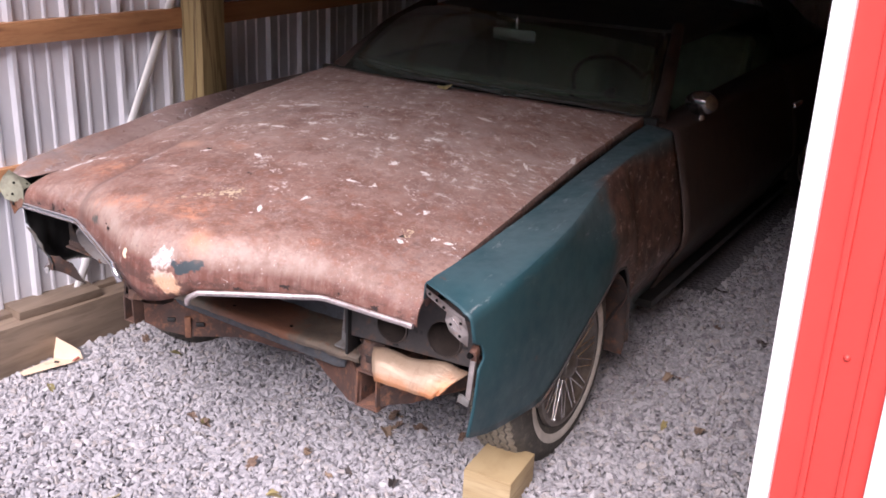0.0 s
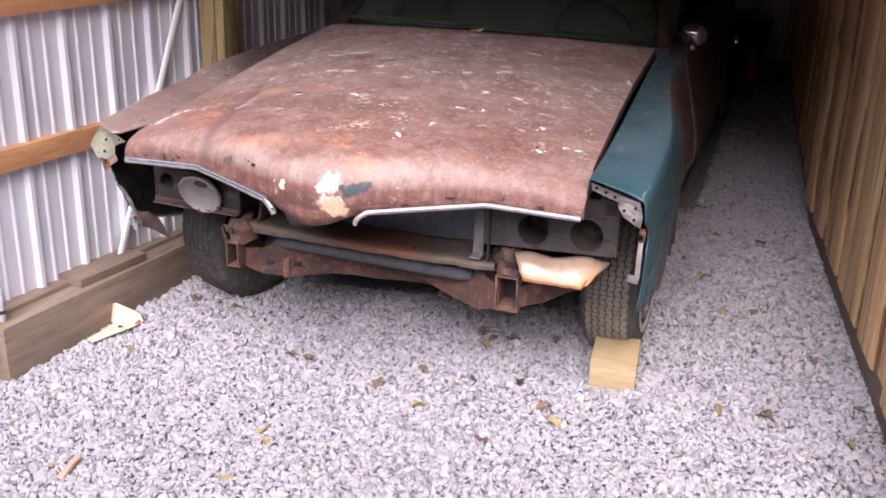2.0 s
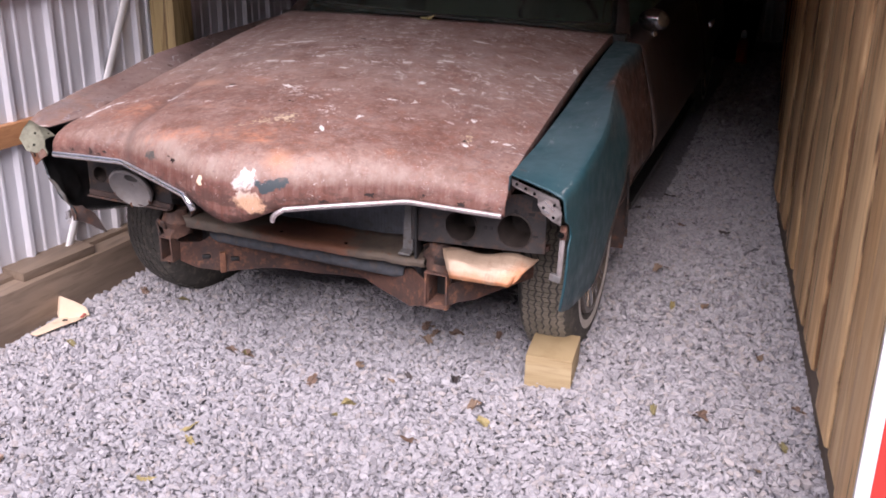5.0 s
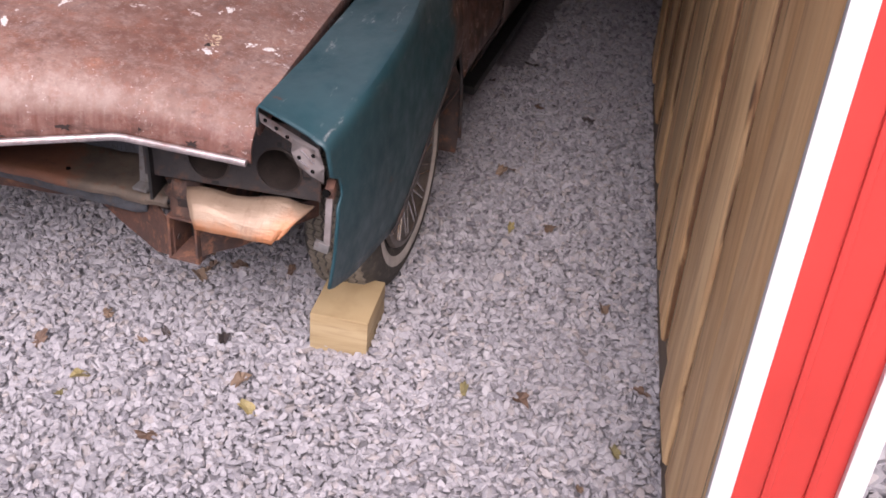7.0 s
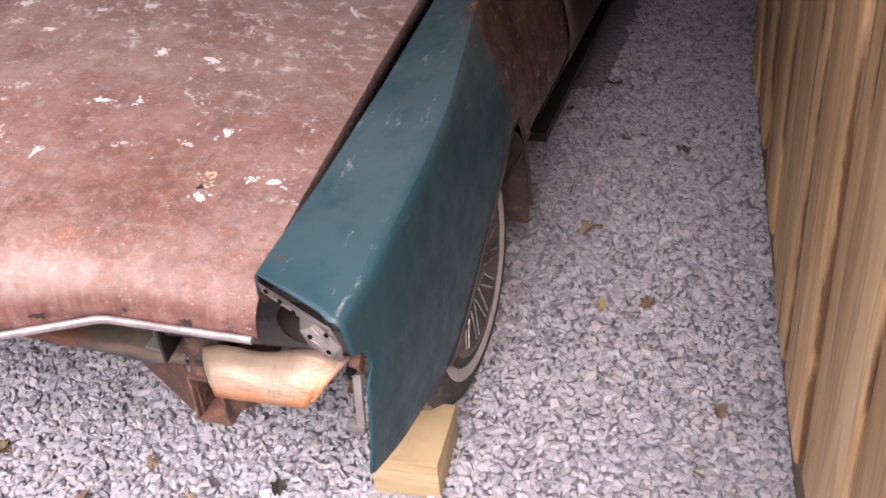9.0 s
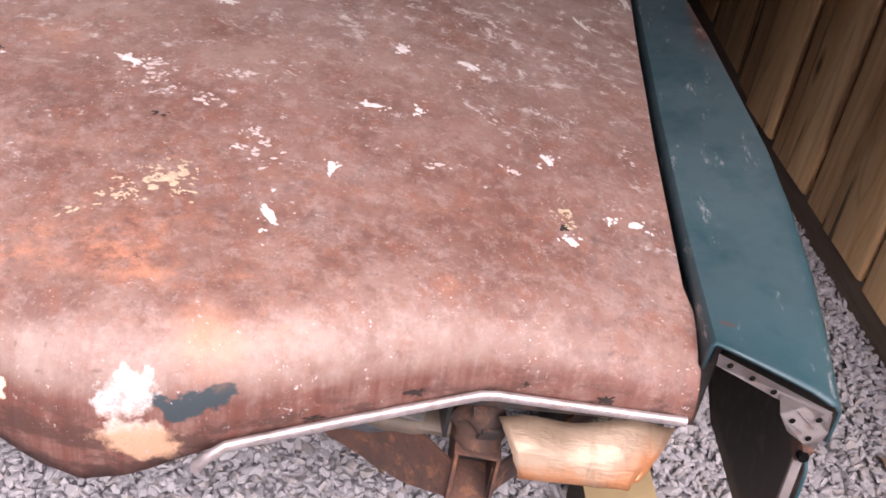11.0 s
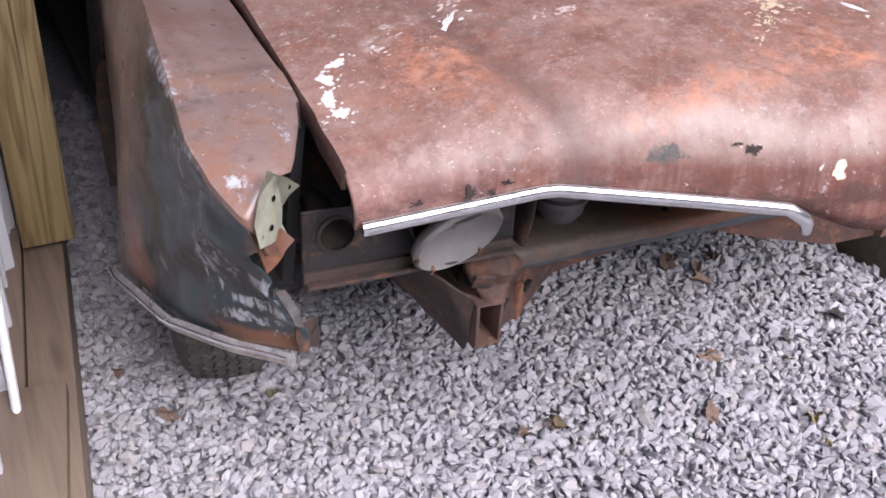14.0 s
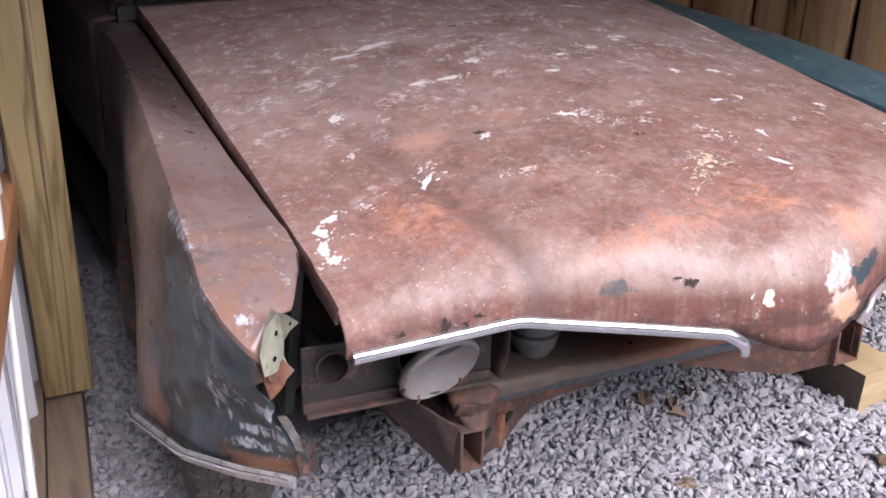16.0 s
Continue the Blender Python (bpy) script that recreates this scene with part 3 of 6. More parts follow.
def build_ground():
    xs = [-300, -60, -12] + [-5 + 0.1 * i for i in range(111)] + [12, 60, 300]
    ys = [-300, -60, -12] + [-5 + 0.1 * i for i in range(121)] + [14, 60, 300]
    rows = [[(x, y, ground_z(x, y) - 0.012 + 0.012 * noise.noise((x * 1.7, y * 1.7, 0)) * (abs(x) < 5 and abs(y) < 6)) for x in xs] for y in ys]
    v, f = grid(rows)
    ob = link("ground", mesh_of("ground", v, f), BED)
    tagged(ob, "grey crushed limestone gravel bed of the carport", "ground", kind="structure")


def build_gravel():
    rng = np.random.default_rng(4)
    phi = (1 + 5 ** 0.5) / 2
    ico = np.array([(-1, phi, 0), (1, phi, 0), (-1, -phi, 0), (1, -phi, 0), (0, -1, phi), (0, 1, phi), (0, -1, -phi), (0, 1, -phi), (phi, 0, -1), (phi, 0, 1), (-phi, 0, -1), (-phi, 0, 1)]) / 1.9
    tri = np.array([(0, 11, 5), (0, 5, 1), (0, 1, 7), (0, 7, 10), (0, 10, 11), (1, 5, 9), (5, 11, 4), (11, 10, 2), (10, 7, 6), (7, 1, 8), (3, 9, 4), (3, 4, 2), (3, 2, 6), (3, 6, 8), (3, 8, 9), (4, 9, 5), (2, 4, 11), (6, 2, 10), (8, 6, 7), (9, 8, 1)])
    pts = []
    for x0, x1, y0, y1, step in ((-1.45, 1.85, -1.35, 1.0, 0.0135), (0.55, 1.75, 1.0, 2.3, 0.0135), (-1.3, -0.6, 1.0, 2.3, 0.015), (0.95, 1.6, 2.3, 5.8, 0.018), (1.85, 2.7, -1.35, 0.6, 0.021)):
        nx, ny = int((x1 - x0) / step), int((y1 - y0) / step)
        gx, gy = np.meshgrid(np.arange(nx), np.arange(ny))
        p = np.stack([x0 + (gx.ravel() + rng.uniform(-0.2, 1.2, gx.size)) * step, y0 + (gy.ravel() + rng.uniform(-0.2, 1.2, gx.size)) * step, np.full(gx.size, step)], 1)
        pts.append(p)
    pts = np.concatenate(pts)
    n = len(pts)
    size = pts[:, 2] * rng.uniform(0.55, 1.0, n) * np.where(rng.random(n) < 0.12, 1.4, 1.0)
    shape = ico[None] * (1 + rng.uniform(-0.5, 0.35, (n, 12, 1)))
    shape = shape * (rng.uniform(0.65, 1.35, (n, 1, 3)) * np.array([1.2, 0.95, 0.55])) * size[:, None, None]
    q = rng.normal(size=(n, 4)) * np.array([1.0, 0.38, 0.38, 1.0])
    q /= np.linalg.norm(q, axis=1)[:, None]
    w, a, b, c = q.T
    rot = np.stack([1 - 2 * (b * b + c * c), 2 * (a * b - w * c), 2 * (a * c + w * b), 2 * (a * b + w * c), 1 - 2 * (a * a + c * c), 2 * (b * c - w * a), 2 * (a * c - w * b), 2 * (b * c + w * a), 1 - 2 * (a * a + b * b)], 1).reshape(n, 3, 3)
    verts = np.einsum("nij,nkj->nki", rot, shape)
    z = GROUND_0 + SLOPE_X * pts[:, 0] + SLOPE_Y * pts[:, 1] + rng.uniform(-0.005, 0.003, n)
    verts += np.stack([pts[:, 0], pts[:, 1], z], 1)[:, None]
    faces = (tri[None] + 12 * np.arange(n)[:, None, None]).reshape(-1, 3)
    me = bpy.data.meshes.new("gravel")
    me.vertices.add(n * 12)
    me.vertices.foreach_set("co", verts.reshape(-1).astype(np.float32))
    me.loops.add(faces.size)
    me.loops.foreach_set("vertex_index", faces.reshape(-1).astype(np.int32))
    me.polygons.add(len(faces))
    me.polygons.foreach_set("loop_start", np.arange(0, faces.size, 3, dtype=np.int32))
    me.update(calc_edges=True)
    me.shade_flat()
    ob = link("gravel", me, STONE)
    tagged(ob, "loose grey and white crushed limestone gravel", "gravel", kind="stuff")


# ------------------------------------------------------------------ shed
FRONT_Y, BACK_Y, EAVE, BEND_Y, HEAD_Z = -0.36, 6.3, 2.8, 2.2, 2.11


def right_x(y):
    """The face of the lining boards, bent behind the front axle to fit the camera's view."""
    return 1.735 - 0.125 * min(y, BEND_Y) - 0.05 * max(y - BEND_Y, 0)


def left_x(y):
    """The inner face of the corrugated sheet."""
    return -1.375 + 0.15 * min(y, 1.3)


def corrugated(name, p0, p1, z0, z1, label, out, material=None):
    """Ribbed sheet between two plan points; out: the side its major ribs stand to."""
    p0, p1 = Vector((*p0, 0)), Vector((*p1, 0))
    d = p1 - p0
    length = d.length
    d.normalize()
    side = Vector((-d.y, d.x, 0)) * out
    pitch = 0.2286
    prof = [(0.0, 0.0), (0.012, 0.019), (0.030, 0.019), (0.042, 0.0), (0.085, 0.0), (0.091, 0.006), (0.101, 0.006), (0.107, 0.0), (0.157, 0.0), (0.163, 0.006), (0.173, 0.006), (0.179, 0.0)]
    pts, s = [], 0.0
    while s < length:
        for a, h in prof:
            if s + a < length:
                pts.append(p0 + d * (s + a) + side * h)
        s += pitch
    pts.append(p0 + d * length)
    rows = [[p + Vector((0, 0, z)) for p in pts] for z in (z0, z1)]
    v, f = grid(rows)
    me = mesh_of(name, v, f, False)
    ob = link(name, me, material or SHEET, solid=0.002)
    tagged(ob, label, "wall", kind="structure")
    return ob


def girt(y0, y1, z, name="girt"):
    c = Vector(((left_x(y0) + left_x(y1)) / 2 + 0.024, (y0 + y1) / 2, z))
    ang = math.degrees(math.atan2(-(left_x(y1) - left_x(y0)), y1 - y0))
    bm = box(pose(*c, 0, 0, ang), (0.038, y1 - y0, 0.085), 0.003)
    me = bpy.data.meshes.new(name)
    bm.to_mesh(me)
    bm.free()
    ob = link(name, flatten(me), GIRT)
    tagged(ob, "orange-brown softwood wall girt nailed across the sheeting", "girt", "wall girts")


def build_shed():
    corrugated("wall_left", (left_x(0), 0.0), (left_x(1.3), 1.3), -0.2, EAVE, "ribbed galvanised steel wall sheeting seen from inside", -1)
    corrugated("wall_left_rear", (left_x(1.3), 1.302), (left_x(BACK_Y), BACK_Y), -0.2, EAVE, "ribbed galvanised steel wall sheeting in deeper shade", -1)
    for z in (0.65, 1.195, 1.8):
        girt(0.03, 1.29, z)
        girt(1.31, 5.9, z)
    # back wall, with the unseen roof and far side of the next bay
    corrugated("wall_back", (left_x(BACK_Y) - 0.1, BACK_Y), (5.2, BACK_Y), -0.2, EAVE, "pale ribbed steel back wall in shade", 1, PALE_SHEET)
    corrugated("wall_far", (5.2, FRONT_Y), (5.2, BACK_Y), -0.2, EAVE, "ribbed steel wall of the next bay", -1)
    # the roof takes dark timber to cut bounced light in the bay
    bm = box(pose(2.0, (FRONT_Y + BACK_Y) / 2 - 0.1, EAVE + 0.05), (6.9, BACK_Y - FRONT_Y + 0.5, 0.08))
    me = bpy.data.meshes.new("ceiling")
    bm.to_mesh(me)
    bm.free()
    tagged(link("ceiling", me, SILL), "unseen roof over the carport, kept dark to dim it", "roof", kind="structure")
    # unseen door header over the bays, hung low to cut the light inside
    bm = box(pose(2.0, -0.42, (HEAD_Z + EAVE) / 2, 0, 0, -6.6), (6.9, 0.09, EAVE - HEAD_Z))
    me = bpy.data.meshes.new("trim_header")
    bm.to_mesh(me)
    bm.free()
    tagged(link("trim_header", me, RED), "unseen red header hung low to dim the open bays", "header", kind="structure")

    # timber sill along the left wall
    s = thing("sill", (-1.14, 2.4, -0.1), "weathered treated timber sill along the steel wall", "sill", kind="structure")
    for y0, y1, top in ((-0.10, 1.4, 0.10), (1.41, 6.1, 0.12)):
        x0 = (-1.21 + 0.115 * min(y0, 1.4), -1.21 + 0.115 * min(y1, 1.4))
        ang = math.degrees(math.atan2(-(x0[1] - x0[0]), y1 - y0))
        m = pose((x0[0] + x0[1]) / 2 - 0.045, (y0 + y1) / 2, top - 0.14, 0, 0, ang)
        part("timber", box(m, (0.09, y1 - y0, 0.28), 0.006), SILL, s)
        m = pose((x0[0] + x0[1]) / 2 - 0.135, (y0 + y1) / 2, top - 0.125, 0, 0, ang)
        part("timber", box(m, (0.085, y1 - y0, 0.28), 0.006), SILL, s)

    # posts on the left
    for i, y in enumerate((1.27, 3.7)):
        bm = box(pose(left_x(y) + 0.085, y, 1.47), (0.118, 0.14, 2.7), 0.004)
        me = bpy.data.meshes.new("post")
        bm.to_mesh(me)
        bm.free()
        tagged(link("post", flatten(me), POST), "yellowish treated timber post standing on the sill", "post", "wall posts")
    # front corner post with its white edging
    p = thing("corner_post", (-1.37, -0.03, -0.2), "timber jamb post with white edging at the bay opening", "post")
    part("timber", box(pose(-1.425, -0.05, 1.28), (0.13, 0.09, 2.95), 0.004), POST, p)
    part("jamb_board", box(pose(-1.345, -0.075, 0.51), (0.03, 0.11, 0.84), 0.003), GIRT, p, "orange-brown jamb board")
    part("foot_block", box(pose(-1.32, -0.085, -0.03), (0.075, 0.10, 0.24), 0.004), SILL, p, "weathered foot block below the jamb board")
    part("edging", box(pose(-1.319, -0.05, 1.84), (0.03, 0.125, 1.81), 0.003), WHITE, p, "white coated steel edging")

    # partition end: red sheet between white edgings
    w = thing("partition_end", (1.88, FRONT_Y, 0.05), "red steel clad end of the partition with white edging", "wall end", kind="structure")
    y = FRONT_Y
    part("cladding", box(pose(1.88, y - 0.006, 1.3), (0.15, 0.012, 2.9), 0.002), RED, w)
    for x in (1.855, 1.915):
        part("rib", box(pose(x, y - 0.014, 1.3), (0.012, 0.012, 2.9), 0.004), RED, w)
    for x in (1.79, 1.968):
        part("edging", box(pose(x, y - 0.012, 1.3), (0.034, 0.03, 2.9), 0.004), WHITE, w, "white coated steel edging")
    for z in (0.55, 1.15, 1.75):
        bm = bmesh.new()
        bmesh.ops.create_uvsphere(bm, u_segments=10, v_segments=6, radius=0.006, matrix=pose(1.885, y - 0.013, z))
        part("screw", bm, RED, w)


def slab_mesh(width, seed, gap):
    """A rough-sawn board 2.6 m long with wandering, waney edges and rounded arrises."""
    n, half, edge = 40, width / 2 - gap / 2, 0.008
    rows = []
    for k in range(n + 1):
        z = -1.3 + 2.6 * k / n
        a = half + 0.006 * noise.noise((z * 2.1, seed * 3.7, 0)) + 0.003 * noise.noise((z * 9, seed * 1.9, 4))
        b = half + 0.006 * noise.noise((z * 2.1, seed * 5.1, 9)) + 0.003 * noise.noise((z * 9, seed * 2.3, 7))
        bow = 0.0025 * noise.noise((z * 1.3, seed * 0.7, 2))
        rows.append([(0.011, -a, z), (-0.011 + edge + bow, -a, z), (-0.011 + 0.002 + bow, -a + edge * 0.7, z), (-0.011 + bow, -a + edge * 1.6, z), (-0.011 + 0.003 * noise.noise((z * 0.9, seed * 1.1, 5)) + bow, 0, z),
                     (-0.011 + bow, b - edge * 1.6, z), (-0.011 + 0.002 + bow, b - edge * 0.7, z), (-0.011 + edge + bow, b, z), (0.011, b, z)])
    v, f = grid(rows, True)
    f += [tuple(range(8, -1, -1)), tuple(range(len(v) - 9, len(v)))]
    return flatten(mesh_of("board", v, f), 40)


def build_boards():
    """The lining boards of the partition, a piece each."""
    w = thing("wall_right", (right_x(2), 2, 0.1), "vertical sawn softwood boards lining the partition", "wall", kind="structure")
    rng = random.Random(7)
    turn = [math.degrees(math.atan(0.125)), math.degrees(math.atan(0.05))]
    s, widths = FRONT_Y + 0.012, (0.27, 0.2, 0.31, 0.15, 0.29)
    i = 0
    while s < BACK_Y - 0.05:
        wd = widths[i % 5] * rng.uniform(0.85, 1.15)
        if s + wd > BACK_Y:
            wd = BACK_Y - s
        yc = s + wd / 2
        ob = link("board", slab_mesh(wd, i, rng.uniform(0.006, 0.013)), BOARD, w)
        lift = (0.0, 0.011, 0.003, 0.016, 0.006)[i % 5]
        ob.matrix_world = pose(right_x(yc) + 0.012 + lift, yc, ground_z(right_x(yc), yc) + 1.395 + rng.uniform(-0.012, 0.012), 0, rng.uniform(-0.1, 0.1), turn[yc > BEND_Y])
        s += wd
        i += 1
    # bottom plate that shows below the boards' ragged feet
    for y0, y1, ang in ((FRONT_Y + 0.02, BEND_Y, turn[0]), (BEND_Y + 0.01, BACK_Y - 0.02, turn[1])):
        yc = (y0 + y1) / 2
        part("bottom_plate", box(pose(right_x(yc) + 0.034, yc, ground_z(right_x(yc), yc) + 0.03, math.degrees(math.atan(0.034 - 0.061 * 0.125)), 0, ang), (0.03, y1 - y0, 0.16), 0.003), SILL, w, "weathered timber plate at the boards' feet")
    # backing and far skin of the partition, near-black to put shade into the gaps
    for y0, y1, ang in ((-0.29, BEND_Y, turn[0]), (BEND_Y + 0.03, BACK_Y - 0.02, turn[1])):
        yc = (y0 + y1) / 2
        bm = box(pose(right_x(yc) + 0.13, yc, 1.3, 0, 0, ang), (0.16, y1 - y0, 2.9))
        part("core", bm, DARK_CORE, w, "dark backing behind the boards")


def build_low_sky_screen():
    """Unseen dark ring round the opening, added to block low sky light."""
    rows = []
    for a in np.linspace(-100, 100, 81):
        x, y = 15 * math.sin(radians(a)), -1 - 15 * math.cos(radians(a))
        top = 7.2 + 0.9 * noise.noise((a * 0.11, 0.3, 0)) + 0.5 * noise.noise((a * 0.5, 5.3, 0))
        rows.append([(x * (1 + 0.04 * noise.noise((a * 0.3, k * 2, 1))), y * (1 + 0.04 * noise.noise((a * 0.3, k * 2, 7))), -1.2 + (top + 1.2) * k) for k in np.linspace(0, 1, 9)])
    v, f = grid(rows)
    tagged(link("backdrop", mesh_of("backdrop", v, f), SKY_SCREEN, solid=0.4), "unseen dark ring added to cut low sky light", "backdrop", kind="structure")


build_ground()
build_low_sky_screen()
build_shed()
build_boards()
build_gravel()


# ------------------------------------------------------------------ the car
car = thing("car", (0, 2.5, 0.05), "derelict two-door coupe with rusted bonnet and missing grille", "car")


def crown(x, y):
    z = 0.868 + 0.122 * y - 0.135 * x * x
    z -= (0.016 if x < 0 else 0.005) * math.exp(-(((abs(x) - 0.45 - 0.17 * y) / 0.026) ** 2)) * max(0, 1 - y / 1.4)
    if y > 1.1:
        z -= 0.05 * (y - 1.1) ** 2
    return z


def nose_y(x):
    a = abs(x)
    return lerp(a, ((0, -0.108), (0.06, -0.102), (0.14, -0.08), (0.30, -0.008), (0.495, 0.074), (0.782, 0.092)))


def nose_z(x):
    a = abs(x)
    return lerp(a, ((0, 0.655), (0.06, 0.668), (0.125, 0.696), (0.15, 0.706), (0.495, 0.735 if x < 0 else 0.730), (0.782, 0.724 if x < 0 else 0.717)))


def tail_y(x):
    return 1.44 + 0.24 * (abs(x) / 0.75) ** 2


# droppings and flakes on the bonnet: x, y, half-widths, turn
BRIGHT_FRONT = ((0.56, 0.473, 0.012, 0.02, 20), (0.597, 0.29, 0.012, 0.012, 0), (0.705, 0.375, 0.018, 0.008, 30), (0.66, 0.37, 0.006, 0.006, 0), (0.267, 0.50, 0.028, 0.009, 12), (0.345, 0.516, 0.008, 0.01, 0), (0.167, 0.19, 0.010, 0.03, 35),
                (-0.33, 0.487, 0.009, 0.013, 0), (-0.745, 0.242, 0.016, 0.016, 0), (-0.748, 0.285, 0.011, 0.032, -8), (-0.735, 0.33, 0.012, 0.026, 12), (-0.708, 0.362, 0.02, 0.012, 0), (-0.505, 0.395, 0.026, 0.010, 50), (-0.125, 0.514, 0.03, 0.012, -20), (0.231, 0.321, 0.008, 0.012, 0))
BRIGHT_REAR = ((0.415, 0.692, 0.022, 0.007, -30), (0.303, 0.934, 0.022, 0.008, 5), (0.176, 0.861, 0.018, 0.012, 0), (-0.165, 0.849, 0.016, 0.014, 0), (0.281, 0.913, 0.012, 0.01, 0), (0.298, 0.69, 0.012, 0.01, 0), (-0.558, 0.722, 0.012, 0.012, 0), (0.732, 1.118, 0.008, 0.03, 10),
               (-0.335, 1.031, 0.045, 0.014, 12), (-0.42, 1.0, 0.04, 0.008, 4), (0.345, 1.197, 0.035, 0.010, -6), (0.633, 0.964, 0.028, 0.005, -50), (0.06, 0.83, 0.014, 0.007, 0), (-0.26, 0.777, 0.032, 0.007, 3), (-0.34, 0.775, 0.022, 0.007, 0), (-0.02, 0.735, 0.016, 0.008, 0))
CHALK_FRONT = ((0.118, 0.332, 0.035, 0.05, 0), (-0.09, 0.48, 0.04, 0.05, 20), (0.0, 0.43, 0.05, 0.022, -10), (-0.34, 0.325, 0.045, 0.012, 0), (0.501, 0.422, 0.016, 0.016, 0), (0.386, 0.377, 0.022, 0.012, 20), (-0.636, 0.361, 0.014, 0.022, 0), (0.055, 0.515, 0.04, 0.012, 8),
               (-0.49, 0.42, 0.03, 0.03, 0), (0.46, 0.55, 0.03, 0.012, -40), (-0.58, 0.55, 0.035, 0.016, 30), (0.70, 0.55, 0.012, 0.03, 0))
CHALK_REAR = ((0.166, 1.12, 0.03, 0.13, 4), (0.462, 0.855, 0.05, 0.014, -20), (0.50, 0.80, 0.04, 0.012, -30), (0.462, 1.079, 0.04, 0.014, -30), (0.396, 0.874, 0.032, 0.012, 0), (-0.646, 0.879, 0.03, 0.02, 0), (-0.414, 0.728, 0.05, 0.025, 10), (-0.03, 0.832, 0.05, 0.014, 0),
              (0.083, 1.136, 0.05, 0.012, 0), (0.443, 0.828, 0.06, 0.012, -45), (-0.12, 0.963, 0.06, 0.014, 10), (-0.136, 0.761, 0.035, 0.03, 0), (-0.45, 1.05, 0.06, 0.02, 15), (-0.52, 0.867, 0.04, 0.014, 20), (-0.2, 1.25, 0.06, 0.012, 0), (-0.55, 1.22, 0.05, 0.015, 10))
TAN_LICHEN = ((0.0, 0.215, 0.045, 0.036, 0), (0.02, 0.245, 0.03, 0.03, 0), (-0.045, 0.18, 0.03, 0.014, 40), (-0.085, 0.145, 0.026, 0.008, 50), (0.578, 0.355, 0.018, 0.022, 0), (0.595, 0.325, 0.010, 0.010, 0))
DARK_STUCK = ((-0.085, 1.08, 0.05, 0.005, 8), (-0.335, 0.505, 0.012, 0.006, 0), (-0.036, 0.379, 0.012, 0.006, 0), (0.585, 0.318, 0.010, 0.005, 30))


def skin_z(x, y):
    """The bonnet's upper surface."""
    return crown(x, y) + 0.003 * noise.noise((x * 4, y * 4, 1))


def ragged_flake(bm, x, y, a, b, turn, seed, sides=24, height=0.0011):
    """A torn crust lying on the bonnet, thickest in its middle."""
    ca, sa = math.cos(radians(turn)), math.sin(radians(turn))
    rim, mid = [], []
    for k in range(sides):
        t = 2 * math.pi * k / sides
        r = 0.9 + 0.6 * noise.noise((math.cos(t) * 1.5 + seed * 7.3, math.sin(t) * 1.5, seed)) + 0.28 * noise.noise((math.cos(t) * 4 + seed, math.sin(t) * 4, seed * 3)) + 0.14 * noise.noise((math.cos(t) * 11, math.sin(t) * 11, seed * 5))
        r = max(r, 0.2)
        for ring_of, scale, h in ((rim, 1.0, 0.0002), (mid, 0.55, height)):
            u, w = a * r * scale * math.cos(t), b * r * scale * math.sin(t)
            px, py = x + ca * u - sa * w, y + sa * u + ca * w
            ring_of.append(bm.verts.new((px, py, skin_z(px, py) + h)))
    top = bm.verts.new((x, y, skin_z(x, y) + height))
    for k in range(sides):
        j = (k + 1) % sides
        bm.faces.new((rim[k], rim[j], mid[j], mid[k]))
        bm.faces.new((mid[k], mid[j], top))


